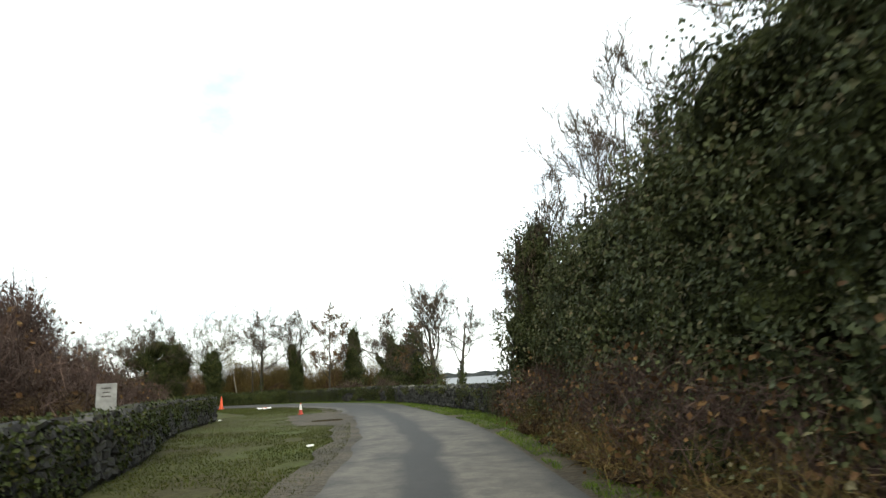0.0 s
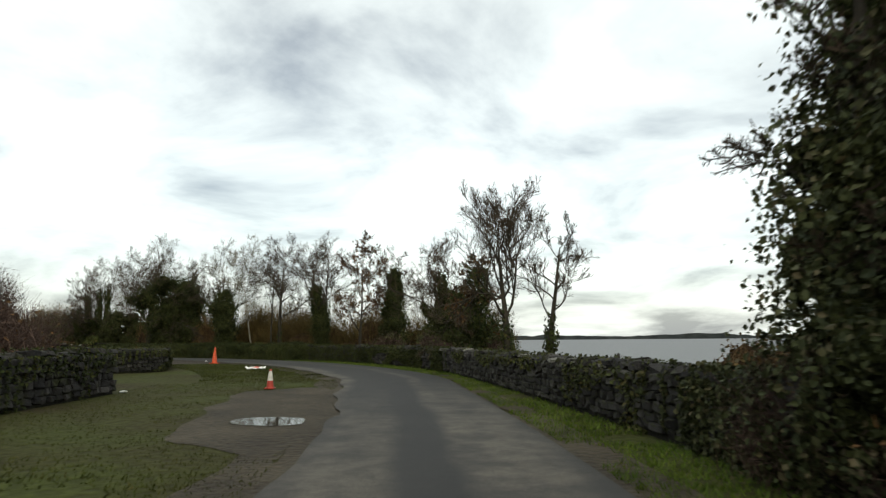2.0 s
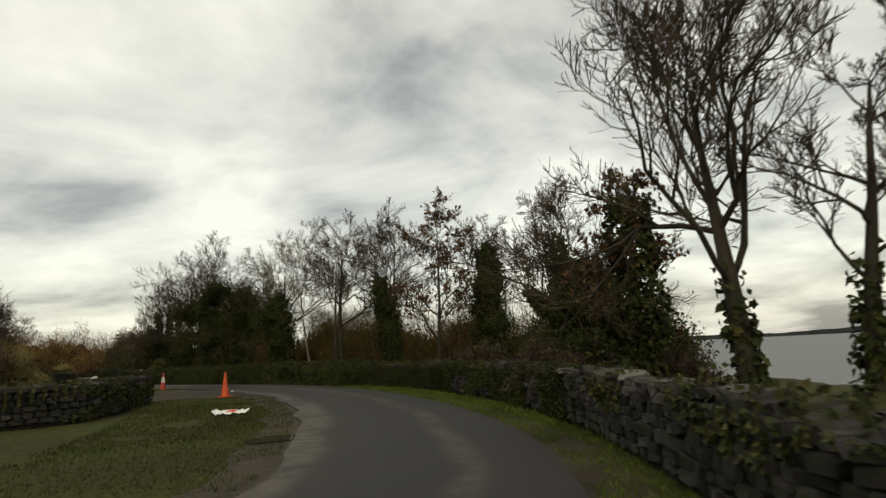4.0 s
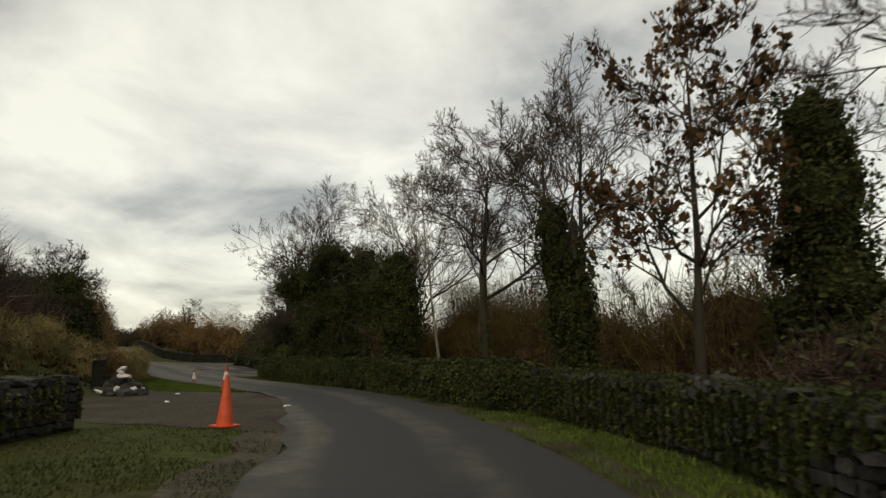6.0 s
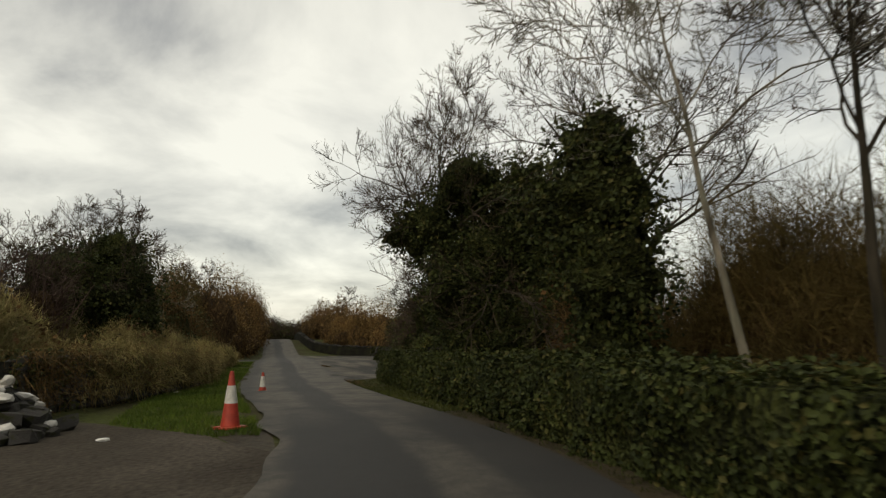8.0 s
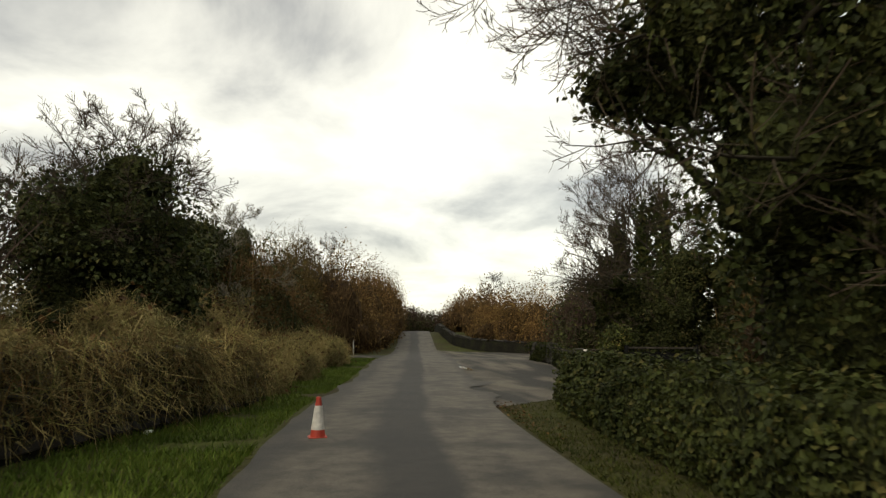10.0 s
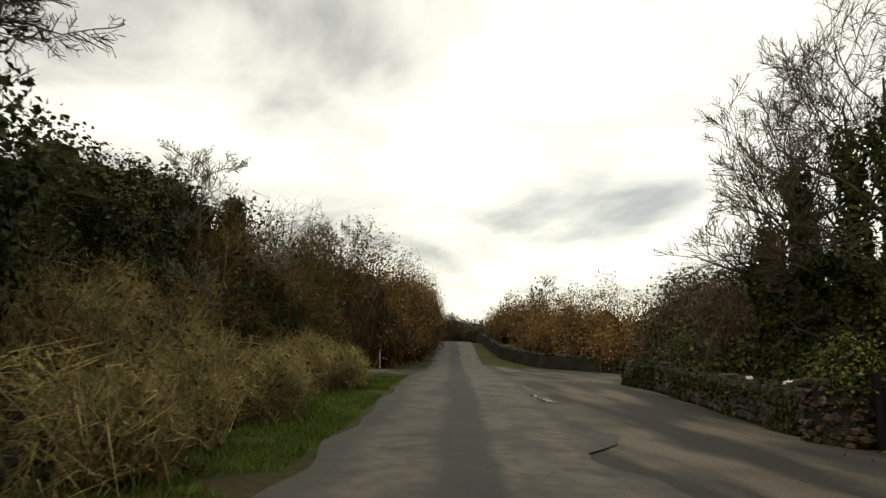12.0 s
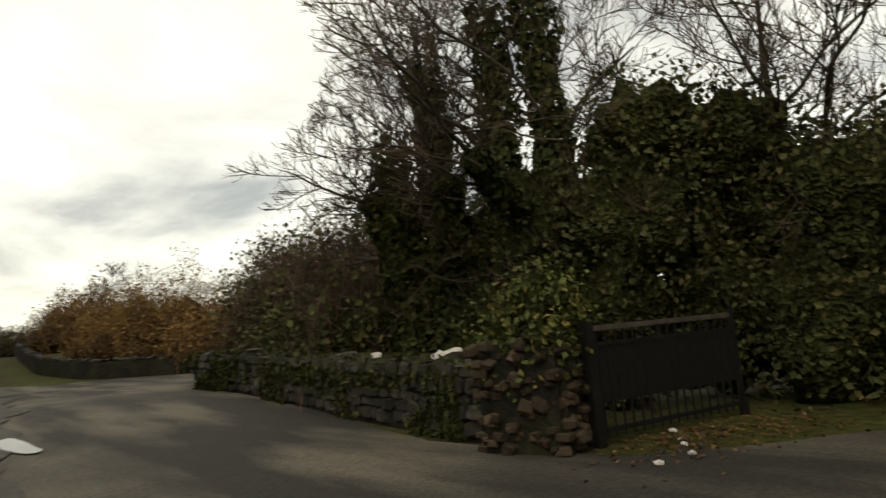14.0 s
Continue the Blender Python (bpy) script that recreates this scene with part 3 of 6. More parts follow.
# the lane's left edge bellies out round the bend and again towards the junction
LANE_LEFT = -np.interp(-LANE[:, 0], [-10, 4, 8.3, 10.5, 23, 30, 37, 45, 62, 80], [1.3, 1.4, 1.7, 1.95, 1.95, 1.55, 1.6, 1.95, 1.95, 1.6])
LANE_RIGHT = 1.5 + smooth01((-LANE[:, 0] - 45) / 4) * smooth01((LANE[:, 0] + 82) / 8) * np.array([0.35 + 0.75 * noise.noise((0.23 * i, 2.0, 5.0)) + 0.35 * noise.noise((0.9 * i, 8.0, 1.0)) for i in range(len(LANE))])
EDGE_N = int(np.argmax(LANE[:, 0] < -35))
for offs in (LANE_LEFT[:EDGE_N, None] + [-0.7, -0.35, 0.05], [1.45, 1.8, 2.1]):
    edge = strip("road_edge", LANE[:EDGE_N], offs, M_MUD, 0.004, wobble=0.35)
    tagged(edge, "muddy trodden margin of the lane", "road edge", kind="structure")
road = strip("road", LANE, LANE_LEFT[:, None] * [1, 0.67, 0.33, 0, 0, 0, 0] + LANE_RIGHT[:, None] * [0, 0, 0, 0, 0.33, 0.67, 1], M_ROAD, 0.015, wobble=0.22, crown=0.03)
tagged(road, "narrow worn grey asphalt lane with paler gritty bands", "road", kind="structure")
apron = patch("pavement", [(-44.85, 57.25), (-46.4, 58.91), (-47.2, 60.8), (-48.6, 62.9), (-50.7, 62.2), (-52.32, 62.4), (-55.9, 63.25), (-62.28, 64.24), (-69.01, 68.26), (-74.1, 68.5), (-77.2, 66.6), (-77.4, 63.4), (-79.5, 61.8), (-70.71, 59.34), (-59.09, 57.97), (-50.33, 56.81)], M_APRON, 0.008, 0.12)
tagged(apron, "wide patched asphalt apron at the lane junction", "pavement", kind="structure")
drive = strip("driveway", resample([(-48.7, 60.6), (-48.3, 61.6), (-47.2, 63.8), (-45.6, 65.6)], 0.5), [-1.75, -0.6, 0.6, 1.75], M_APRON, 0.004, wobble=0.15)
tagged(drive, "grey gravelled drive between hedge and gate", "driveway", kind="structure")
mouth = patch("drive_mouth", [(-51.0, 61.8), (-50.0, 63.0), (-48.9, 64.3), (-47.6, 65.6), (-46.2, 64.6), (-46.2, 62.6), (-47.21, 60.15), (-49.6, 59.9)], M_APRON, 0.012, 0.15)
tagged(mouth, "worn grey asphalt fan where the drive meets the apron", "pavement", kind="structure")
side = strip("side_road", resample([(-67.73, 58.67), (-69.01, 55.36), (-71.55, 48.82), (-75.8, 40.05)], 0.6), [-2.2, -1, 1, 2.2], M_APRON, 0.012, wobble=0.2)
tagged(side, "grey asphalt side road mouth", "road", kind="structure")
gravel = patch("gravel_pull_in", [(-22.6, 50.0), (-25.5, 48.2), (-29.84, 46.57), (-37.21, 46.59), (-37.67, 49.43), (-35.37, 51.36), (-33.07, 52.81), (-30.76, 53.63), (-27.0, 52.4)], M_GRAVEL, 0.008)
tagged(gravel, "brown trodden gravel pull-in beside the lane", "gravel", kind="structure")
mud = patch("mud_patch", [(-3.7, 29.0), (-5.8, 29.6), (-7.8, 32.4), (-9.9, 35.8), (-8.9, 37.6), (-6.8, 35.8), (-4.6, 31.8)], M_MUD, 0.006, 0.2, 5)
tagged(mud, "wet brown mud patch on the verge", "mud", kind="structure")
puddle = patch("puddle", [(-6.3, 31.5), (-5.95, 31.0), (-5.2, 31.0), (-4.85, 31.4), (-5.2, 31.95), (-5.9, 31.9)], M_PUDDLE, 0.016, 0.12)
tagged(puddle, "shallow puddle on mud reflecting the white sky", "puddle", kind="structure")
puddle = patch("puddle", [(-58.1, 59.3), (-56.4, 59.45), (-56.5, 59.72), (-58.2, 59.55)], M_PUDDLE, 0.03, 0.2)
tagged(puddle, "shallow puddle on asphalt reflecting the white sky", "puddle", kind="structure")

puddle = patch("puddle", [(-12.7, 42.0), (-12.2, 41.7), (-12.0, 42.3), (-12.2, 42.8), (-12.7, 42.7)], M_PUDDLE, 0.02, 0.2)
tagged(puddle, "small puddle on the muddy lane margin", "puddle", kind="structure")

lake = mesh_ob("water", [(-400, 54, -1.75), (3000, 54, -1.75), (3000, 3000, -1.75), (-400, 3000, -1.75)], [[0, 1, 2, 3]], M_LAKE)
tagged(lake, "grey rippled lake water under cloud", "lake", kind="structure")


def far_shore():
    rng = np.random.default_rng(3)
    n = 260
    a = np.radians(np.linspace(-75, 75, n))
    r = 1150 + 120 * np.sin(a * 5)
    x, y = 10 + r * np.sin(a), 20 + r * np.cos(a)
    h = 0.62 * np.array([8 + 9 * (noise.noise((0.09 * i, 0, 0)) + 0.6 * noise.noise((0.5 * i, 2, 0)) + 0.4 * noise.noise((1.7 * i, 5, 0))) for i in range(n)])
    v = np.concatenate([np.c_[x, y, np.full(n, -2.0)], np.c_[x * 1.01, y * 1.01, np.maximum(h, 2.5)], np.c_[x * 1.2, y * 1.2, np.full(n, -2.0)]])
    f = [[i, i + 1, n + i + 1, n + i] for i in range(n - 1)] + [[n + i, n + i + 1, 2 * n + i + 1, 2 * n + i] for i in range(n - 1)]
    tagged(mesh_ob("backdrop", v, f, M_FAR), "low dark wooded far shore across the lake", "far shore", kind="structure")
    n = 300
    a = np.radians(np.linspace(75, 285, n))
    r = 420 + 40 * np.sin(a * 7)
    x, y = -30 + r * np.sin(a), 40 + r * np.cos(a)
    h = np.array([9 + 8 * (noise.noise((0.2 * i, 8, 0)) + 0.6 * noise.noise((0.9 * i, 2, 3))) for i in range(n)])
    v = np.concatenate([np.c_[x, y, np.full(n, -3.0)], np.c_[x, y, h]])
    f = [[i, i + 1, n + i + 1, n + i] for i in range(n - 1)]
    tagged(mesh_ob("backdrop", v, f, M_FAR), "dim grey-green distant tree line", "tree line", kind="structure")


far_shore()
spit = patch("shore_spit", [(-10, 72), (2, 72.5), (10, 75), (9, 77), (-1, 76), (-11, 74.5)], M_MUD, 0.0, 0.5)
spit.data.transform(Matrix.Translation((0, 0, 0)))
for vert in spit.data.vertices:
    vert.co.z = -1.6 + 0.25 * noise.noise((vert.co.x * 0.4, vert.co.y * 0.4, 2))
tagged(spit, "brown shingle spit at the lake edge", "shore", kind="structure")


# stone walls
def stone_meshes(count=10):
    made = []
    for k in range(count):
        rng = np.random.default_rng(100 + k)
        bm = bmesh.new()
        bmesh.ops.create_cube(bm, size=1.0)
        bmesh.ops.bevel(bm, geom=bm.edges[:], offset=0.16, segments=1, affect="EDGES")
        for v in bm.verts:
            v.co += Vector(rng.normal(0, 0.055, 3))
        bmesh.ops.triangulate(bm, faces=[g for g in bm.faces if len(g.verts) > 4])
        me = bpy.data.meshes.new("stone")
        bm.to_mesh(me)
        bm.free()
        me.materials.append(M_STONE)
        made.append(me)
    return made


STONES = stone_meshes()


def field_wall(line, height, label, near=(0, 0), face=1, thick=0.42, coping=True, course=0.135, sparse=1.0, seed=1, ragged=0.08):
    """A rubble wall along a line: hearting, face stones in rough courses on the side given, and uneven coping. The stones whose run along
    the wall lies within near are objects of their own (300 at most); the rest is one joined facing."""
    rng = np.random.default_rng(seed)
    line = resample(line, 0.4)
    nrm = normals_of(line) * face
    run = np.r_[0, np.cumsum(np.hypot(*np.diff(line, axis=0).T))]
    root = thing("stone_wall", line[0, 0], line[0, 1], tz(*line[0]), label, "wall", "field walls")
    org = np.array([line[0, 0], line[0, 1], tz(*line[0])])
    n = len(line)
    h = height + ragged * np.array([noise.noise((0.5 * i, seed, 0)) + 0.7 * noise.noise((0.13 * i, seed, 3)) for i in range(n)])
    gz = terrain(line[:, 0], line[:, 1])
    ring = []
    for off, up in ((-0.5, -0.15), (-0.46, 1), (0.40, 1), (0.44, -0.15)):
        p = line + nrm * (off * thick)
        ring.append(np.c_[p, gz + (h * up - 0.04 if up > 0 else up)])
    v = np.stack(ring, 1).reshape(-1, 3) - org
    f = []
    for i in range(n - 1):
        for k in range(3):
            a = i * 4 + k
            f.append([a, a + 1, a + 5, a + 4])
    f += [[0, 3, 2, 1], [4 * n - 4, 4 * n - 3, 4 * n - 2, 4 * n - 1]]
    mesh_ob("hearting", v, f, M_CORE, root)
    mats = []
    level, row = 0.06, 0
    while level < height + 0.02:
        ch = course * rng.uniform(0.75, 1.25)
        s = rng.uniform(0, 0.3)
        while s < run[-1] - 0.1:
            ln_ = rng.uniform(0.12, 0.40)
            top = np.interp(s, run, h)
            if level + ch * 0.5 < top and rng.random() < sparse:
                mats.append((s + ln_ / 2, level + ch / 2, ln_, ch, 0.5 * thick))
            s += ln_ + rng.uniform(0.005, 0.03)
        level += ch
        row += 1
    if coping:
        s = 0.1
        while s < run[-1] - 0.1:
            ln_ = rng.uniform(0.16, 0.42)
            mats.append((s + ln_ / 2, np.interp(s, run, h) + 0.02, ln_, rng.uniform(0.07, 0.17), -1.0))
            s += ln_ + rng.uniform(0.0, 0.06)
    shapes = [(np.array([q.co[:] for q in me.vertices]), [list(p.vertices) for p in me.polygons]) for me in STONES]
    jv, jf, base, made = [], [], 0, 0
    for s, z, ln_, ch, off in mats:
        c = np.array([np.interp(s, run, line[:, 0]), np.interp(s, run, line[:, 1])])
        nn = np.array([np.interp(s, run, nrm[:, 0]), np.interp(s, run, nrm[:, 1])])
        yaw = math.degrees(math.atan2(nn[1], nn[0])) - 90
        depth = rng.uniform(0.16, 0.26) if off > 0 else thick * rng.uniform(0.75, 1.1)
        o = off - depth * 0.5 + rng.uniform(0.0, 0.06) if off > 0 else rng.normal(0, 0.03)
        p = c + nn * o
        m = pose(p[0] - org[0], p[1] - org[1], tz(*c) + z - org[2], rng.normal(0, 6), rng.normal(0, 8 if off > 0 else 12), yaw + rng.normal(0, 8)) @ Matrix.Diagonal((ln_, depth, ch, 1))
        k = int(rng.integers(len(STONES)))
        if near[0] <= s <= near[1] and made < 300:
            ob = new("stone", STONES[k])
            ob.parent, ob.matrix_basis = root, m
            made += 1
        else:
            sv, sf = shapes[k]
            mm = np.array(m)
            jv.append(sv @ mm[:3, :3].T + mm[:3, 3])
            jf += [[q + base for q in p_] for p_ in sf]
            base += len(sv)
    if jv:
        ob = mesh_ob("rubble_facing", np.concatenate(jv), jf, M_STONE, root)
        tagged(ob, kind="stuff")
    return root


W_LEFT = [(2.9, 8.6), (0.8, 12.4), (-2.45, 18.0), (-4.5, 21.4), (-7.5, 25.1), (-10.4, 29.4), (-12.8, 34.4)]
W_LEFT2 = [(-21.6, 38.8), (-20.8, 41.0), (-20.4, 42.8), (-21.7, 44.2), (-25.3, 47.3)]
W_RIGHT = [(1.6, 29.4), (0.4, 31.9), (-2.4, 36.4), (-5.8, 41.7), (-8.1, 45.1), (-11.6, 48.9), (-17.4, 53.4), (-21.8, 55.3)]
W_IVY = [(-21.5, 55.2), (-25.2, 56.1), (-29.0, 56.9), (-33.5, 57.7), (-38.5, 58.4), (-43.0, 59.0), (-45.6, 59.3)]
W_GATE = [(-51.6, 62.8), (-54.8, 63.25), (-59.2, 63.85), (-63.1, 64.05)]
W_BANK = [(-35.92, 49.57), (-38.59, 50.13), (-41.95, 51.69), (-46.37, 53.02)]
field_wall(W_LEFT, 0.98, "dark grey rubble field wall with mossy coping beside the verge", (6, 26), 1, seed=1)
field_wall(W_LEFT2, 0.85, "lower dark rubble field wall with rough coping", (2, 20), 1, seed=2)
lake_wall = field_wall(W_RIGHT, 0.8, "long dark rubble wall with broken coping between lane and lake", (2, 16), -1, seed=3, ragged=0.12)
rng = np.random.default_rng(31)
cap_line = resample(W_RIGHT, 0.4)
cap_n = normals_of(cap_line)
for k in range(10, 62, 2):
    if rng.random() < 0.62:
        o = new("coping_stone", STONES[int(rng.integers(len(STONES)))])
        o.parent = lake_wall
        o.material_slots[0].link = "OBJECT"
        o.material_slots[0].material = M_COPING
        c = cap_line[k] + rng.normal(0, 0.08, 2)
        o.matrix_basis = pose(c[0] - cap_line[0, 0], c[1] - cap_line[0, 1], tz(*c) - tz(*cap_line[0]) + 0.83 + rng.uniform(0, 0.05), rng.normal(0, 5), rng.normal(0, 6), math.degrees(math.atan2(cap_n[k, 1], cap_n[k, 0])) - 90 + rng.normal(0, 14)) @ Matrix.Diagonal((rng.uniform(0.25, 0.5), rng.uniform(0.24, 0.36), rng.uniform(0.06, 0.11), 1))
field_wall(W_GATE, 0.75, "low dark rubble wall topped with pale stones beside the junction", (0, 12), -1, seed=5)
field_wall(W_BANK, 1.1, "overgrown dark retaining wall below the bramble bank", (0, 14), 1, coping=False, seed=6)


# plants
def bare_tree(x, y, height, label, seed, spread=1.0, trunk_r=None, fork=0.3, limbs=8, density=1.0, lean=(0, 0), mat=None, ivy=None, dead=0, upward=0.45, twig=1.0, group="bare trees", name="bare_tree"):
    """A leafless tree. ivy: (from, to, thickness, leaves) in metres up the stem; dead: how many clinging brown leaves."""
    rng = np.random.default_rng(seed)
    root = thing(name, x, y, tz(x, y) - 0.05, label, "tree", group)
    levels, tips = grow(rng, height, spread, trunk_r or 0.022 * height, fork, limbs, density, lean, upward, twig)
    v, f = tubes(levels[:1])
    trunk = mesh_ob("trunk", v, f, mat or M_BARK, root, smooth=True)
    v, f = tubes(levels[1:3])
    mesh_ob("limb_structure", v, f, mat or M_BARK, root, smooth=True)
    v, f = tubes(levels[3:])
    tagged(mesh_ob("twig_crown", v, f, M_PALE if mat is M_PALE else M_TWIG, root), kind="stuff")
    if ivy:
        lo, hi, thick, count = ivy
        lines = [levels[0][0][0]]
        lines += [q for q in levels[1][0] if q[0, 2] < hi][:2]
        pts, outs = [], []
        for k, q in enumerate(lines):
            m = count // 2 if k == 0 else count // (2 * max(1, len(lines) - 1))
            u = rng.random(m) * (len(q) - 1) * (1.0 if k == 0 else 0.5)
            i = np.minimum(u.astype(int), len(q) - 2)
            p = q[i] + (q[i + 1] - q[i]) * (u - i)[:, None]
            a = rng.uniform(0, 2 * np.pi, m)
            o = np.stack([np.cos(a), np.sin(a), rng.normal(0, 0.3, m)], 1)
            bulge = 0.65 + 0.5 * np.array([noise.noise((seed + 1.1 * np.cos(t), 1.1 * np.sin(t), 1.3 * w[2])) for t, w in zip(a, p)])
            r = thick * (0.55 + rng.random(m) ** 0.5 * 0.6) * bulge * (1.25 if k == 0 else 0.75)
            keep = (p[:, 2] > lo) & (p[:, 2] < hi + rng.normal(0, 0.3, m))
            pts.append((p + o * r[:, None])[keep])
            outs.append(o[keep])
        v, f = leaf_mesh(rng, np.concatenate(pts), 0.12, np.concatenate(outs))
        mesh_ob("ivy", v, f, M_IVY, trunk, "dark green ivy sleeve")
    if dead:
        wt = np.linalg.norm(tips[:, -1] - tips[:, 0], axis=1) ** 1.6
        t = tips[rng.choice(len(tips), dead, p=wt / wt.sum()), -1] + rng.normal(0, 0.06, (dead, 3)) - [0, 0, 0.08]
        v, f = leaf_mesh(rng, t, 0.12, None, 1.5)
        tagged(mesh_ob("seed_cover", v, f, M_DEAD, root, "hanging brown seed clusters"), kind="stuff")
    return root


def ivy_mass(x, y, lumps, label, seed, leaf=0.17, per=420, mat=None, name="ivy_tree", category="tree", group="ivy-clad trees", trunk=0.2, core=0.75, shade=None):
    """A dense evergreen mass from several lumps (dx, dy, z, rx, ry, rz) over a trunk."""
    rng = np.random.default_rng(seed)
    root = thing(name, x, y, tz(x, y) - 0.05, label, category, group)
    vs, fs, base, pts, outs = [], [], 0, [], []
    for k, (dx, dy, z, rx, ry, rz) in enumerate(lumps):
        v, f = blob(rng, (rx, ry, rz), 3, 0.6, 1.9, seed + 3.1 * k)
        v = v + [dx, dy, z]
        area = 4 * np.pi * (rx * ry * rz) ** (2 / 3)
        p, o = on_blob(rng, v, f, int(area * per / 6), 0.1)
        pts.append(p)
        outs.append(o)
        vs.append((v - [dx, dy, z]) * core + [dx, dy, z])
        fs += [[q + base for q in t] for t in f]
        base += len(v)
    p, o = np.concatenate(pts), np.concatenate(outs)
    p, o = clump(rng, p, o, seed, 0.2, 0.45)
    ok = p[:, 2] > 0.05
    v, f = leaf_mesh(rng, p[ok], leaf * 0.72, o[ok])
    mesh_ob("foliage", v, f, mat or M_IVY, root)
    mesh_ob("inner_growth", np.concatenate(vs), fs, shade or M_SHADE, root, smooth=True)
    if trunk:
        h = max(l[2] for l in lumps)
        q = np.array([(0, 0, 0), (0.1, 0.05, h * 0.3), (0.05, 0.1, h * 0.6), (0.1, 0.0, h)])
        v, f = tubes([(q[None], np.array([[trunk * 1.3, trunk, trunk * 0.8, trunk * 0.4]]), 9)])
        mesh_ob("trunk", v, f, M_BARK, root, smooth=True)
    return root


def thicket(line, depth, height, label, seed, mat, count, name="thicket", width=0.013, leaves=0, leafmat=None, shade=None, lump=0.3, lean=0.5, core=0.72, leaf=0.12, spacing=0.8, category="scrub", rise=0.35):
    """A band of scrub: many bushes of uneven size, each a lumpy heart with stems fanning out of it and twigs on its outline."""
    rng = np.random.default_rng(seed)
    line = resample(line, 0.5)
    nrm = normals_of(line)
    n = len(line)
    root = thing(name, line[0, 0], line[0, 1], tz(*line[0]), label, category)
    org = np.array([line[0, 0], line[0, 1], tz(*line[0])])
    root["kind"] = "stuff"
    bushes = max(5, int(n * 0.5 / spacing * max(1.0, depth / 2.2)))
    per = max(20, count // bushes)
    vs, fs, base, ps, rs, ts, tr, lp, lo = [], [], 0, [], [], [], [], [], []
    for _ in range(bushes):
        i = int(rng.integers(0, n))
        w = rng.uniform(-0.5, 0.5) * depth
        c = line[i] + nrm[i] * w
        h = height * (1 - 0.3 * (2 * abs(w) / depth) ** 2) * float(np.clip(rng.normal(1, lump), 0.5, 1.5))
        r = float(np.clip(0.42 * h, 0.5, 1.35)) * rng.uniform(0.8, 1.2)
        g = float(bank_z(c[0], c[1]))
        mid = np.array([c[0], c[1], g + 0.46 * h]) - org
        v, f = blob(rng, (r, r, 0.52 * h), 2, 0.38, 1.1, seed + 7.7 * len(vs))
        p, o = on_blob(rng, v, f, max(9, int(per * 0.55)), 0.05)
        p = p[p[:, 2] > -0.3 * h]
        m = len(p)
        end = p * rng.uniform(0.8, 1.15, m)[:, None] + mid
        foot = np.c_[mid[0] + rng.normal(0, r * 0.4, m), mid[1] + rng.normal(0, r * 0.4, m), np.full(m, g - org[2])]
        bow = (foot + end) / 2 + np.c_[(p[:, :2]) * lean * 0.3, np.full(m, 0.12 * h)]
        ps.append(np.stack([foot, bow, end], 1))
        rs.append(np.array([1.0, 0.8, 0.35])[None] * (width * rng.uniform(0.6, 1.4, m))[:, None])
        # twigs on the outline
        q, o = on_blob(rng, v, f, int(3.8 * per), 0.14)
        ok = q[:, 2] > -0.35 * h
        q, o = q[ok] * rng.uniform(0.6, 1.04, (int(ok.sum()), 1)) + mid, o[ok]
        d = o * 0.7 + rng.normal(0, 0.7, q.shape) + [0, 0, rise]
        ln_ = rng.uniform(0.15, 0.42, len(q))[:, None] * min(1.8, 0.4 + 0.25 * h)
        ts.append(np.stack([q - d * ln_ * 0.5, q + rng.normal(0, 0.03, q.shape), q + d * ln_ * 0.7], 1))
        tr.append(np.array([1.0, 0.6, 0.3])[None] * (width * 0.8 * rng.uniform(0.6, 1.4, len(q)))[:, None])
        if leaves:
            q, o = on_blob(rng, v, f, max(4, leaves // bushes), 0.2)
            lp.append(q + mid)
            lo.append(o)
        vs.append(v * [core, core, core * 0.66] * rng.uniform(0.9, 1.05, (len(v), 1)) + mid - [0, 0, 0.16 * h])
        fs += [[q + base for q in t] for t in f]
        base += len(v)
    v, f = tubes([(np.concatenate(ps), np.concatenate(rs), 2), (np.concatenate(ts), np.concatenate(tr), 1)])
    tagged(mesh_ob("stem_growth", v, f, mat, root), kind="stuff")
    if leaves:
        v, f = leaf_mesh(rng, np.concatenate(lp), leaf, np.concatenate(lo))
        tagged(mesh_ob("leaf_cover", v, f, leafmat or M_DEAD, root), kind="stuff")
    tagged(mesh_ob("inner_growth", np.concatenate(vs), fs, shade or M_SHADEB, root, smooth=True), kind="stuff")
    return root


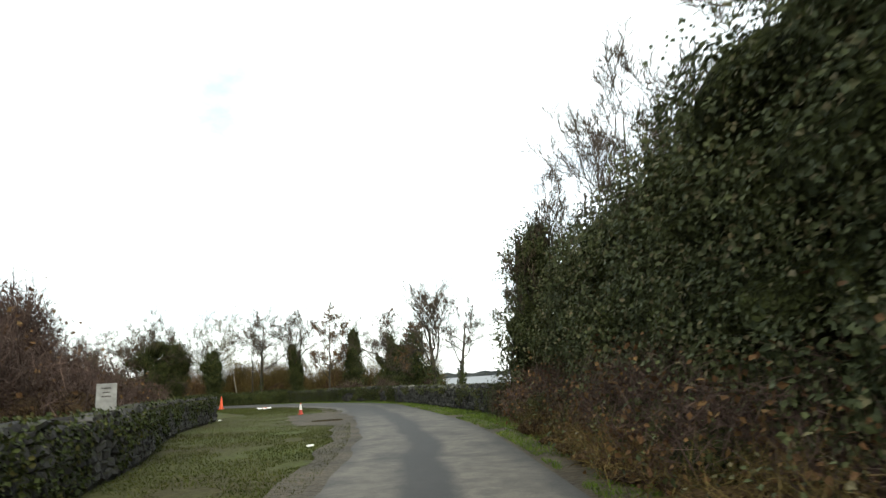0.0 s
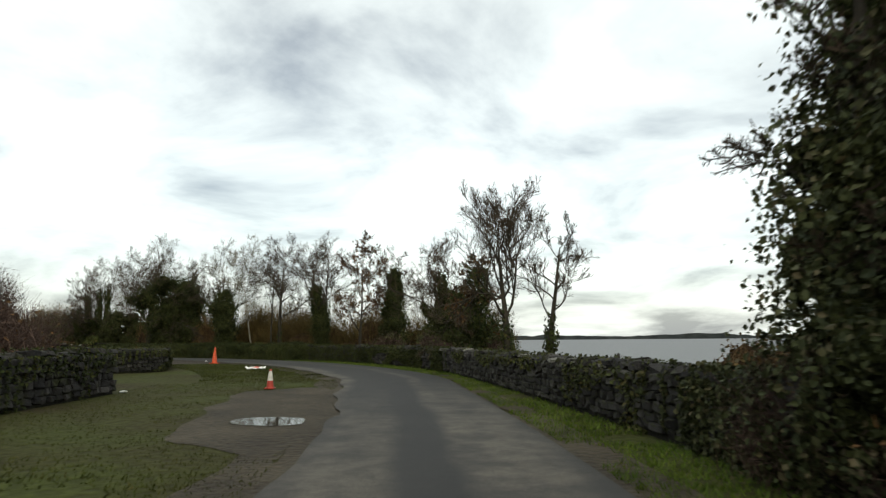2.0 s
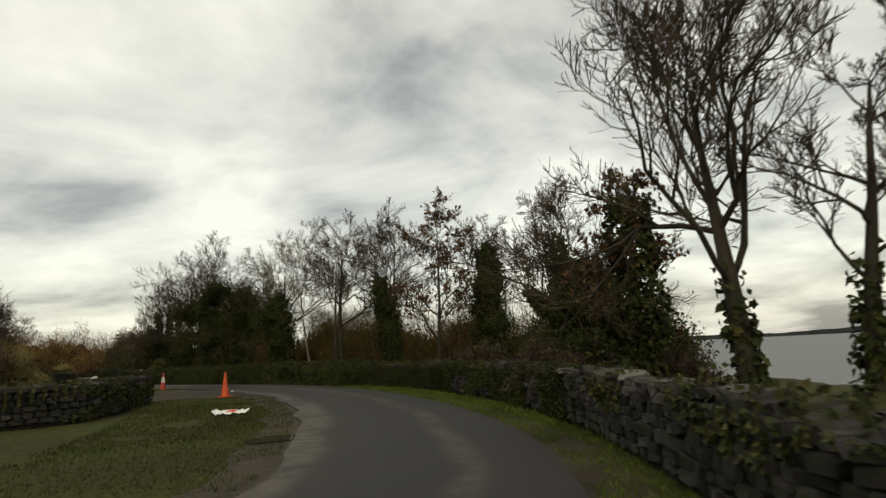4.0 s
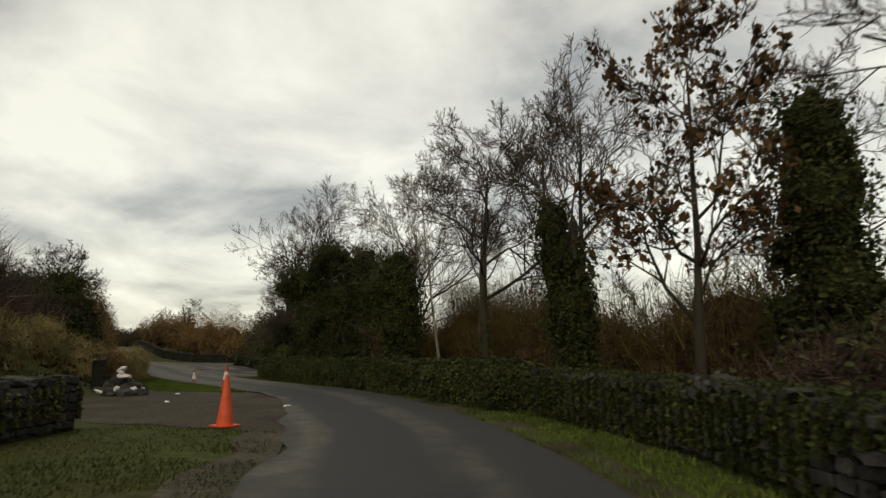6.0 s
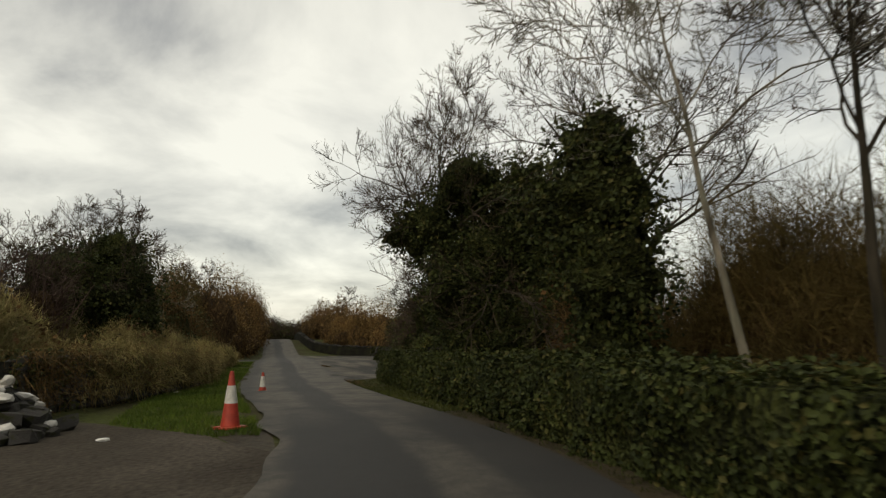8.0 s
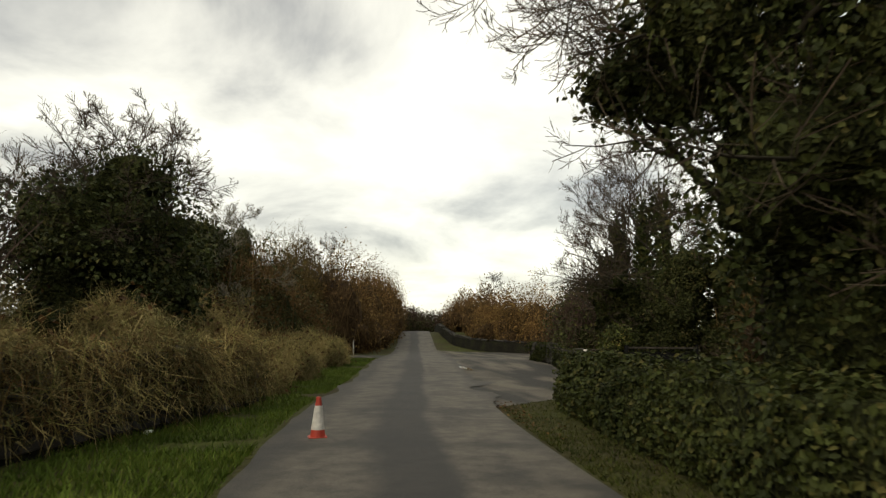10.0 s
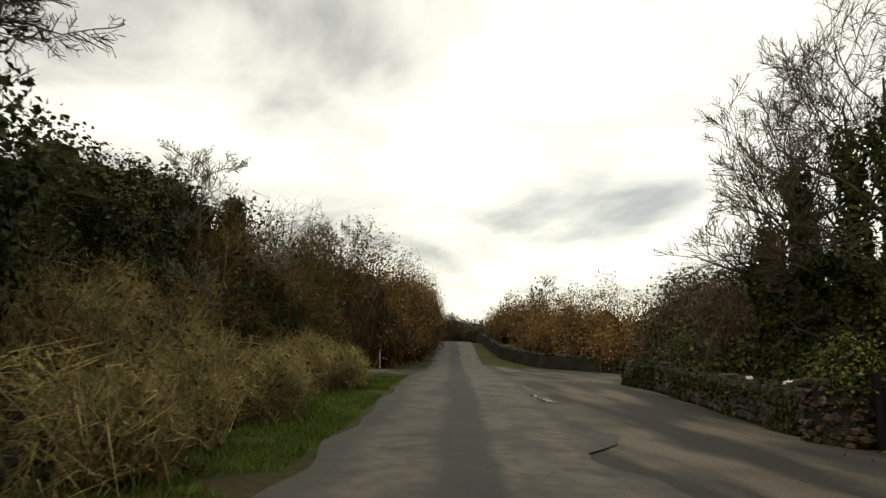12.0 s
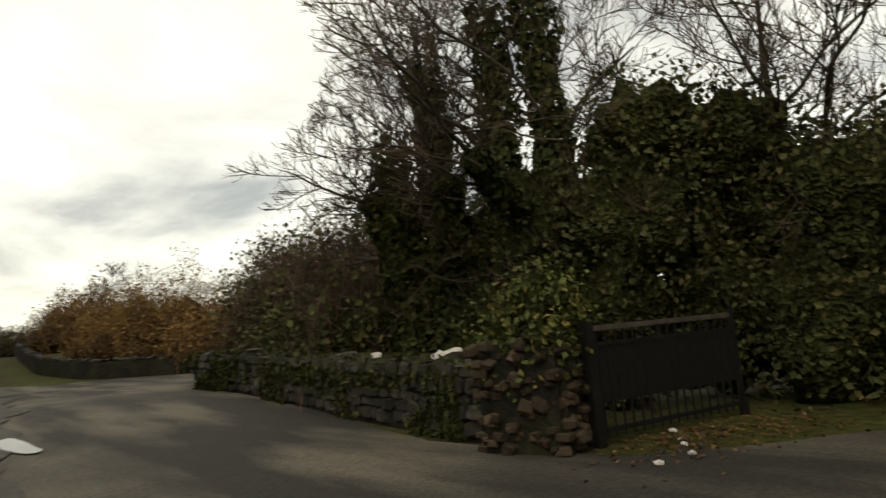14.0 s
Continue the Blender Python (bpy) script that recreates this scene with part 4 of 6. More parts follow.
def ivy_wall(line, height, label, seed, count, mat=None, thick=0.55, leaf=0.09):
    """A wall so grown over with ivy that it reads as a clipped hedge."""
    rng = np.random.default_rng(seed)
    line = resample(line, 0.4)
    nrm = normals_of(line)
    n = len(line)
    root = thing("ivy_hedge", line[0, 0], line[0, 1], tz(*line[0]), label, "hedge")
    org = np.array([line[0, 0], line[0, 1], tz(*line[0])])
    offs = np.array([-0.5, -0.52, -0.40, 0.0, 0.40, 0.52, 0.5]) * thick * 2
    ups = np.array([-0.05, 0.5, 0.93, 1.0, 0.93, 0.5, -0.05])
    rows = []
    for i in range(n):
        g = tz(*line[i])
        end = smooth01(min(i, n - 1 - i) / 3.0) * 0.5 + 0.5
        hh = height * (1 + 0.16 * noise.noise((0.25 * i, seed, 0)) + 0.1 * noise.noise((0.9 * i, seed, 4)))
        rows.append([(*(line[i] + nrm[i] * (o * end + 0.16 * noise.noise((0.7 * i, 3 * u, seed)))), g + hh * u * (0.85 + 0.15 * end)) for o, u in zip(offs, ups)])
    v = np.array(rows).reshape(-1, 3) - org
    f = [[i * 7 + j, i * 7 + j + 1, i * 7 + j + 8, i * 7 + j + 7] for i in range(n - 1) for j in range(6)]
    f += [[6, 5, 4, 3, 2, 1, 0], [7 * (n - 1) + j for j in range(7)]]
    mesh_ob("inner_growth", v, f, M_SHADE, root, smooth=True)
    tri = np.array([[a, b, c] for a, b, c, d in f[:-2]] + [[a, c, d] for a, b, c, d in f[:-2]] + [[f[-2][0], f[-2][q], f[-2][q + 1]] for q in range(1, 6)] + [[f[-1][0], f[-1][q], f[-1][q + 1]] for q in range(1, 6)])
    p, o = on_blob(rng, v, tri, int(count * 1.7), 0.05)
    p, o = clump(rng, p, o, seed, 0.14, 0.4)
    v, f = leaf_mesh(rng, p, leaf, o)
    mesh_ob("foliage", v, f, mat or M_IVY, root)
    return root


# the tall hedge bank on the inner side of the first bend
def tall_hedge():
    rng = np.random.default_rng(21)
    root = thing("tall_hedge", 5.0, 20.0, 0.0, "tall dark holly and ivy hedgerow leaning over the lane", "hedge")
    lumps = []
    base = resample([(9.4, 10.5), (7.7, 14.6), (6.3, 18.6), (5.1, 22.0), (4.0, 25.2), (3.2, 27.8)], 1.15)
    nr = normals_of(base)
    for i, (p, q) in enumerate(zip(base, nr)):
        u = i / (len(base) - 1)
        top = float(np.interp(u, [0, 0.27, 0.5, 0.58, 0.66, 0.76, 0.9, 1], [5.2, 5.2, 5.0, 4.9, 4.5, 4.6, 4.3, 4.4]))
        for z in np.linspace(0.8, top - 0.95, max(3, int(top / 1.15))):
            w = 1.05 + 0.5 * math.sin(z * 1.3 + i)
            off = 0.5 + 0.10 * z + rng.normal(0, 0.3)
            c = p + q * (w * 0.3 + off * 0.5)
            lumps.append((c[0] - 5, c[1] - 20, z, 1.08, 1.08, 1.0))
    vs, fs, bb, pts, outs = [], [], 0, [], []
    for k, (dx, dy, z, rx, ry, rz) in enumerate(lumps):
        v, f = blob(rng, (rx, ry, rz), 2, 0.5, 1.4, 5.3 * k)
        v = v + [dx, dy, z]
        p, o = on_blob(rng, v, f, 3100, 0.12)
        pts.append(p)
        outs.append(o)
        vs.append((v - [dx, dy, z]) * 0.7 + [dx, dy, z])
        fs += [[q + bb for q in t] for t in f]
        bb += len(v)
    p, o = np.concatenate(pts), np.concatenate(outs)
    p, o = clump(rng, p, o, 2.0, 0.38, 0.2)
    ok = (p[:, 2] > 0.15) & ((o @ np.array([-0.84, -0.5, 0.2]) > -0.35) | (rng.random(len(p)) < 0.3))
    v, f = leaf_mesh(rng, p[ok], 0.07, o[ok])
    mesh_ob("foliage", v, f, M_HEDGE, root)
    mesh_ob("inner_growth", np.concatenate(vs), fs, M_SHADE, root, smooth=True)


tall_hedge()
thicket([(9.0, 10.6), (7.3, 14.7), (5.9, 18.7), (4.7, 22.1), (3.5, 25.3), (2.5, 28.3)], 1.1, 1.1, "brown bramble and bracken tangle along the hedge foot", 43, M_PURPLE, 9000, "bramble_bank", 0.006, 9000, M_DEAD, M_SHADE, lump=0.5, leaf=0.07, spacing=0.35)
thicket([(8.35, 10.7), (6.75, 14.7), (5.35, 18.6), (4.2, 21.7), (2.9, 25.1)], 0.5, 0.45, "tufts of brown dead grass below the hedge", 44, M_OLIVE, 4000, "grass_tufts", 0.005, 2500, M_HEDGE, M_SHADEB, leaf=0.06, spacing=0.3)
for k, (x, y, h, s) in enumerate([(7.6, 21.0, 7.8, 1), (5.6, 25.4, 8.4, 2), (9.4, 17.0, 8.2, 3), (4.9, 28.6, 8.0, 4), (6.6, 26.5, 7.4, 5)]):
    bare_tree(x, y, h, "bare twiggy tree rising behind the holly hedgerow", 30 + s, 0.9, 0.1, 0.35, 10, 1.0, upward=0.9)
ivy_mass(2.05, 29.4, [(0.0, 0.0, 1.14, 0.76, 0.76, 1.23), (0.08, 0.08, 2.55, 0.8, 0.8, 1.14), (0.36, 0.24, 4.14, 0.8, 0.8, 1.14), (0.4, -0.72, 2.29, 0.8, 0.8, 1.94), (0.72, -0.56, 4.58, 0.72, 0.72, 0.97), (1.2, 0.24, 1.94, 1.12, 1.04, 1.76), (1.28, 0.4, 3.7, 1.04, 0.96, 1.23), (0.64, 0.32, 5.28, 0.6, 0.56, 0.79), (0.24, 1.2, 1.94, 0.64, 0.68, 1.32), (-0.12, 2.08, 1.06, 0.68, 0.64, 0.97), (-0.16, 2.08, 2.2, 0.58, 0.64, 0.84), (-0.08, 2.0, 3.26, 0.52, 0.56, 0.66), (0.24, 1.52, 3.78, 0.48, 0.56, 0.7), (-0.24, 0.16, 0.53, 0.64, 0.64, 0.62)], "dark ivy-smothered tree ending the tall hedgerow", 41, 0.1, 1000, M_HEDGE, core=0.55)
bare_tree(3.3, 29.3, 6.9, "dense bare thorn tree rising from the hedge end", 46, 0.8, 0.08, 0.3, 13, 1.15, upward=0.8)
bare_tree(2.0, 30.0, 5.8, "bare thorny branches reaching out of the hedge end", 45, 0.45, 0.07, 0.3, 13, 1.1, upward=0.35)

# trees and scrub behind the lane wall, towards the lake
bare_tree(-5.45, 43.7, 5.4, "large bare spreading tree with ivy up its trunk", 51, 1.45, 0.18, 0.42, 13, 1.2, lean=(-0.3, 0), ivy=(0, 1.8, 0.2, 2200), upward=0.7)
bare_tree(-4.35, 44.4, 5.3, "bare leaning tree with an ivy-clad trunk", 53, 0.85, 0.15, 0.42, 10, 1.0, upward=0.8, lean=(0.4, 0.2), ivy=(0, 1.8, 0.22, 2200))
ivy_mass(-11.0, 52.3, [(0, 0, 1.12, 1.12, 0.96, 1.36), (0, 0, 2.8, 1, 0.96, 1.12), (-1.12, 0.08, 0.96, 0.88, 0.8, 1.04), (-0.72, 0, 2.32, 0.64, 0.64, 0.72), (1.04, 0.16, 1.12, 0.96, 0.88, 1.28), (2, 0.32, 0.96, 0.96, 0.88, 1.2)], "broad dark ivy-covered tree stump beside the lane wall", 53, 0.115, 1200)
bare_tree(-11.6, 52.6, 5.6, "wide bare tree with reddish twigs rising from ivy", 54, 1.3, 0.2, 0.34, 13, 1.25, lean=(-0.4, 0), ivy=(0, 4.8, 0.36, 5500), upward=0.4)
bare_tree(-7.95, 47.45, 5.0, "thin tree loosely hung with ivy and brown leaves", 67, 0.6, 0.12, 0.3, 12, 1.0, ivy=(0, 4.4, 0.5, 6500), dead=900, upward=0.9)
ivy_mass(-16.55, 56.4, [(0, 0, 0.85, 0.8, 0.8, 1.13), (0.05, 0, 2.26, 0.75, 0.75, 1.03), (-0.05, 0, 3.67, 0.64, 0.64, 1.03), (0, 0, 4.79, 0.55, 0.55, 0.89), (-0.56, 0.09, 2.91, 0.39, 0.38, 0.42), (-0.47, -0.19, 1.79, 0.42, 0.38, 0.47)], "tall narrow column of ivy on a dead trunk", 55, 0.115, 1300, core=0.76)
bare_tree(-17.6, 58.2, 7.4, "slender bare tree behind the ivy column", 68, 0.8, 0.1, 0.4, 9, 1.0)
bare_tree(-17.85, 54.6, 7.2, "slender ash tree hung with brown seed clusters", 56, 0.72, 0.1, 0.28, 11, 1.0, dead=1900, name="ash_tree", group="ash trees", upward=0.8)
bare_tree(-21.75, 56.4, 6.8, "bare leaning ash tree above a thick ivy-clad trunk", 57, 1.0, 0.15, 0.5, 10, 1.15, lean=(-0.9, 0))
ivy_mass(-21.75, 56.4, [(0, 0, 0.85, 0.52, 0.47, 1.03), (-0.11, 0, 2.16, 0.53, 0.47, 1.03), (-0.28, 0, 3.38, 0.53, 0.47, 0.85), (-0.47, 0, 4.23, 0.47, 0.42, 0.66)], "thick sleeve of ivy round a roadside trunk", 58, 0.1, 1900, core=0.78)
bare_tree(-21.6, 56.55, 7.2, "upright ash tree with a narrow ivy sleeve", 69, 1.0, 0.13, 0.6, 10, 1.1, ivy=(0, 3.4, 0.25, 4000))
bare_tree(-25.95, 57.6, 7.9, "bare ash tree with forked ivy-flecked trunk", 59, 1.05, 0.17, 0.42, 11, 1.2, ivy=(0, 2.1, 0.17, 1500))
bare_tree(-28.05, 59.37, 7.8, "thin straight bare tree behind the wall", 60, 0.8, 0.09, 0.45, 9, 1.1)
bare_tree(-28.74, 58.31, 8.0, "pale slender leaning birch-like tree", 61, 1.0, 0.065, 0.48, 10, 1.2, lean=(-1.5, 0.3), mat=M_PALE)
ivy_mass(-31.6, 58.4, [(0.1, 0, 0.9, 0.7, 0.7, 1.2), (0.1, 0.1, 2.4, 0.95, 0.9, 1.15), (-0.1, 0, 3.6, 1.0, 0.95, 1.0), (0, 0, 4.5, 0.65, 0.65, 0.6)], "broad round-headed tree smothered in dark ivy", 62, 0.115, 1300)
ivy_mass(-39.05, 59.4, [(0.3, 0.1, 1.2, 1.1, 1.0, 1.5), (0.1, 0, 2.9, 1.2, 1.1, 1.4), (-0.7, -0.7, 4.6, 1.1, 1.0, 0.9), (0.2, 0.1, 5.7, 1.2, 1.0, 0.9), (1.3, 1.2, 5.3, 1.2, 1.0, 1.0), (-1.5, -1.4, 4.5, 0.5, 0.5, 0.4), (0.8, 0.8, 3.8, 1.2, 1.1, 1.3), (0.7, 0.8, 1.8, 1.2, 1.1, 1.8), (1.5, 1.7, 2.0, 1.3, 1.2, 2.0), (1.6, 1.8, 4.0, 1.1, 1.0, 1.1)], "wide ivy-smothered tree leaning over the hedge wall", 63, 0.115, 1300)
bare_tree(-39.71, 59.42, 8.1, "bare crown of fine twigs above the ivy", 64, 1.25, 0.2, 0.36, 16, 1.25, lean=(-0.3, -0.2), upward=0.4)
bare_tree(-34.63, 61.54, 8.3, "tall bare tree crown behind the ivy mass", 65, 1.15, 0.19, 0.35, 11, 1.15)
bare_tree(-43.53, 62.35, 7.2, "bare tree behind the ivy hedge", 66, 1.0, 0.14, 0.3, 10, 1.15)
for k, (x, y, h) in enumerate([(-24.5, 63.5, 6), (-20, 63, 5.4), (-30.76, 64.93, 6.6)]):
    bare_tree(x, y, h, "young whippy bare tree standing in the scrub", 210 + k, 0.7, 0.06, 0.15, 10, 0.9, upward=1.2)
thicket([(-33.53, 63.98), (-40.71, 64.63), (-46.5, 65.89)], 4.0, 3.4, "lower leafless brown willow scrub behind the ivy trees", 76, M_SCRUB, 7000, core=0.8, lump=0.2, spacing=0.7, rise=0.6)
thicket([(-10.0, 57.5), (-16.0, 60.0), (-24.0, 62.0), (-32.61, 63.84)], 5.0, 3.6, "dense leafless olive willow scrub behind the wall", 71, M_OLIVE, 20000, core=0.8, lump=0.2, spacing=0.6, rise=0.6)
thicket([(-25.2, 61.6), (-28.92, 61.76), (-32.61, 63.04)], 2.4, 4.5, "dense olive willow scrub behind the trees", 72, M_OLIVE, 20000, width=0.008, core=0.85, spacing=0.42, lump=0.17, rise=0.7)
thicket([(-6.0, 46.5), (-9.0, 49.0), (-12.6, 52.2), (-18.5, 56.2)], 1.6, 1.2, "tangled dark scrub at the foot of the trees", 73, M_PURPLE, 5000, leaves=3000, leafmat=M_HOLLY, core=0.72)
ivy_wall(W_IVY, 0.98, "low wall wholly grown over with dark ivy", 81, 50000, M_IVY, thick=0.48, leaf=0.064)
ivy_mass(1.6, 38.9, [(0, 0, 0.3, 1.1, 1.0, 1.3), (0.8, 0.2, 0.2, 0.85, 0.8, 0.9)], "rounded brown shrub between wall and lake", 82, 0.13, 300, M_SCRUB, "shrub", "shrub", "shrubs", 0, 0.85, M_SHADEB)
thicket([(1.5, 32.2), (2.4, 31.2), (3.6, 30.6)], 1.5, 1.25, "brown and green brambles over the end of the wall", 83, M_SCRUB, 3000, leaves=3000, leafmat=M_LAUREL, leaf=0.09)

thicket([(1.9, 28.9), (1.2, 30.0)], 0.7, 0.8, "dark bramble trails smothering the wall end", 84, M_PURPLE, 2500, "bramble_bank", 0.005, 4000, M_HEDGE, M_SHADE, leaf=0.055, spacing=0.3, core=0.8)

thicket([(-35, 60.95), (-37.76, 62.56)], 1.6, 2.9, "brown thorn scrub between the two ivy trees", 77, M_SCRUB, 2500, leaves=1500, core=0.8, spacing=0.5)

# left of the lane: scrub and far trees beyond the first wall
thicket([(-1.0, 9.0), (-6.2, 17.0), (-10.6, 23.5), (-15.5, 31.0), (-24.0, 37.0), (-30.5, 43.0)], 4.0, 2.6, "dark purple-brown bramble and thorn scrub behind the wall", 91, M_PURPLE, 15000, leaves=2500)
thicket([(-11.0, 14.0), (-14.5, 20.0), (-18.0, 27.0)], 3.5, 4.6, "tall dark thorn bushes behind the wall", 93, M_PURPLE, 7000, core=0.82)
thicket([(-4.6, 16.6), (-6.4, 18.2), (-8.4, 20.6)], 1.8, 4.0, "tall dark thorn bush close behind the wall", 94, M_PURPLE, 2500, leaves=400)
thicket([(-11.8, 22.6), (-12.8, 24.4)], 1.8, 4.4, "tall dark thorn bush beyond the field wall", 95, M_PURPLE, 2500, leaves=300)
thicket([(-24.0, 30.0), (-29.0, 35.0), (-36.0, 40.0)], 6.0, 4.0, "leafless dark thorn scrub in the field", 92, M_PURPLE, 8000, core=0.82)
for k, (x, y, h) in enumerate([(-20, 23, 6), (-26, 30, 6), (-27, 32, 6.4), (-35.37, 37.76, 6.6), (-41.54, 38, 6.89), (-45.84, 41.72, 6.44), (-54.31, 44.07, 6.51)]):
    bare_tree(x, y, h, "small bare thorn tree above the scrub", 200 + k, 1.15, 0.1, 0.22, 11, 0.95)
for k, (x, y, h) in enumerate([(-44.85, 42.95, 4.59), (-50.72, 42.1, 4.84)]):
    ivy_mass(x, y, [(0, 0, 1.4, 1.0, 1.0, 1.6), (0.2, 0, h - 2.4, 0.9, 0.9, 1.3), (0, 0.1, h - 0.9, 0.6, 0.6, 0.9)], "dark ivy-clad trunk among the thorns", 220 + k, 0.17, 380)

# the bramble bank and the western hedgerow
ivy_mass(-48.77, 49.19, [(0.0, 0.0, 1.67, 2.13, 1.8, 1.51), (0.33, 0.41, 3.56, 1.88, 1.8, 1.44), (-1.14, -0.82, 3.78, 1.8, 1.64, 1.29), (0.33, 0.73, 4.7, 1.14, 1.14, 0.83), (0.41, 1.55, 2.57, 0.99, 0.82, 1.14), (-1.96, -0.99, 2.43, 1.8, 1.64, 1.67)], "big round ivy-choked thorn tree on the bank", 101, 0.14, 650, M_IVY)
bare_tree(-48.93, 49.55, 6.4, "bare thorny crown standing out of the ivy", 102, 1.05, 0.18, 0.35, 15, 1.2, upward=0.3)
bare_tree(-51.52, 46.95, 6.2, "bare thorn tree behind the ivy tree", 103, 1.2, 0.17, 0.3, 10, 1.0)
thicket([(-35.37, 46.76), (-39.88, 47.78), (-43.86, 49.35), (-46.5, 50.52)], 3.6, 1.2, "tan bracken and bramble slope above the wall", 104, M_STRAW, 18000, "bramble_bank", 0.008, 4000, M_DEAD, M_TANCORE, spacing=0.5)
thicket([(-34.45, 43.24), (-40.71, 44.95), (-45.84, 47.1)], 4.0, 3.8, "dark bare thorn scrub above the bank", 105, M_PURPLE, 9000, core=0.62, spacing=0.6)
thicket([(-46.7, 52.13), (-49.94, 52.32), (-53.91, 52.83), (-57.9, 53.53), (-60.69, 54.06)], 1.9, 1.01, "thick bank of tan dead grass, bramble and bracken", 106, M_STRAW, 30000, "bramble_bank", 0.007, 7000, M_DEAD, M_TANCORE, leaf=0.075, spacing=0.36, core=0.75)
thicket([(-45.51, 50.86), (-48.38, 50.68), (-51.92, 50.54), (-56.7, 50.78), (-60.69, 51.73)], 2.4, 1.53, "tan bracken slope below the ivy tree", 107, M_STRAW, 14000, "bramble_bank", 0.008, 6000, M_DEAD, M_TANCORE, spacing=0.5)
ivy_mass(-56.3, 48.37, [(0, 0, 1.94, 2.46, 1.76, 1.94), (1.32, 0.26, 3.52, 1.76, 1.5, 1.67), (-0.88, 0, 4.4, 1.76, 1.5, 1.5), (-2.29, 0.44, 3.17, 1.58, 1.23, 1.76), (-2.82, 0.35, 4.58, 1.23, 1.14, 1.23)], "dark evergreen thicket tree on the bank", 108, 0.15, 520, M_HOLLY)
ivy_mass(-60.29, 48.99, [(0, 0, 1.76, 1.58, 1.41, 1.76), (0.18, 0.18, 3.7, 1.5, 1.23, 1.58), (-0.88, 0.18, 4.58, 1.14, 1.06, 1.23), (0.53, 0, 4.93, 1.06, 0.97, 1.06), (-2.29, 0.53, 2.11, 1.5, 1.14, 1.94), (-2.11, 0.53, 3.87, 1.14, 1.06, 1.14)], "dark holly tree in the hedgerow", 116, 0.15, 520, M_HOLLY)
bare_tree(-59.49, 50.22, 6.8, "slim pale bare young tree", 109, 0.8, 0.08, 0.35, 11, 1.15, mat=M_PALE)
ivy_mass(-65.61, 49.69, [(0.0, 0.0, 1.79, 1.5, 1.27, 1.79), (0.08, 0.0, 3.71, 1.19, 0.95, 1.3), (0.16, 0.0, 5.22, 0.79, 0.71, 0.96), (-0.71, 0.16, 4.66, 0.63, 0.56, 0.62), (0.32, 0.0, 6.04, 0.43, 0.4, 0.55)], "pointed dark ivy-clad tree in the hedgerow", 110, 0.16, 480, M_HOLLY)
thicket([(-59.09, 49.63), (-63.91, 50.77), (-68.16, 51.95)], 3.5, 4.05, "dark mixed hedgerow scrub", 111, M_SCRUB, 9000, leaves=12000, leafmat=M_HOLLY, core=0.85, shade=M_SHADE)
thicket([(-72.83, 54.36), (-80.9, 55.84), (-91.11, 57.52), (-103.01, 59.07)], 4.0, 5.54, "tall brown autumn hedgerow along the rising lane", 112, M_SCRUB, 10000, "hedgerow", 0.016, 30000, M_ORANGE, core=0.85, leaf=0.13, category="hedge")
thicket([(-103.01, 59.07), (-130.23, 62.29), (-151.49, 64.71)], 4.0, 3.52, "low dark hedgerow near the crest", 115, M_SCRUB, 5000, "hedgerow", 0.03, 3000, M_DEAD, leaf=0.2, spacing=1.5, category="hedge")
thicket([(-69.01, 51.06), (-75.8, 51.66), (-83.45, 53.07)], 4.0, 6.0, "tan willow scrub behind the hedgerow", 113, M_OLIVE, 11000, "hedgerow", 0.018, category="hedge", lump=0.2, core=0.85, rise=0.7)
for k, (x, y, h) in enumerate([(-72.4, 51.79, 6.1), (-76.65, 52.49, 6.0)]):
    bare_tree(x, y, h, "upright bare tree among the willow scrub", 230 + k, 0.7, 0.09, 0.3, 10, 1.0, upward=1.0)
bare_tree(-74.1, 53.19, 7.4, "round-headed bare tree standing above the hedgerow", 114, 0.95, 0.14, 0.35, 11, 1.15, dead=300)

# the junction, its gate side and the far hedgerow
thicket([(-66.46, 70.05), (-72.4, 72), (-80.05, 69.55), (-87.71, 69.25)], 4.5, 4.05, "russet autumn hedgerow beyond the junction", 121, M_ORANGE, 8000, "hedgerow", 0.016, 28000, M_ORANGE, core=0.85, leaf=0.13, category="hedge")
thicket([(-87.71, 69.25), (-103.01, 69.99), (-117.47, 71.57), (-142.99, 74.47)], 5.0, 4.05, "mixed brown hedgerow climbing to the crest", 123, M_SCRUB, 7000, "hedgerow", 0.022, 14000, M_SCRUB, leaf=0.19, spacing=1.3, category="hedge")
thicket([(-112.0, 61.0), (-113.5, 65.0), (-114.0, 69.5)], 4.0, 2.7, "low dark bushes where the lane dips out of sight", 125, M_PURPLE, 5000, "hedgerow", 0.02, 5000, M_HOLLY, M_SHADE, leaf=0.18, spacing=0.9, category="hedge")
bare_tree(-97.91, 71.04, 6.16, "small bare tree on the far hedgerow", 124, 1.0, 0.1, 0.3, 9, 1.0)
thicket([(-54.71, 65.57), (-59.09, 66.57), (-65.61, 68.1)], 3.6, 3.7, "dark leafy bushes behind the low wall", 122, M_PURPLE, 8000, "hedgerow", 0.012, 16000, M_HOLLY, shade=M_SHADE, leaf=0.12, category="hedge")
ivy_mass(-59.49, 65.7, [(0, 0, 1.06, 1.41, 1.06, 1.14), (1.58, 0, 1.23, 1.32, 1.06, 1.32), (-1.58, 0.26, 0.97, 1.23, 1.06, 1.06)], "dark evergreen bush behind the low wall", 138, 0.12, 700, M_HOLLY, "evergreen_bush", "bush", "", 0)
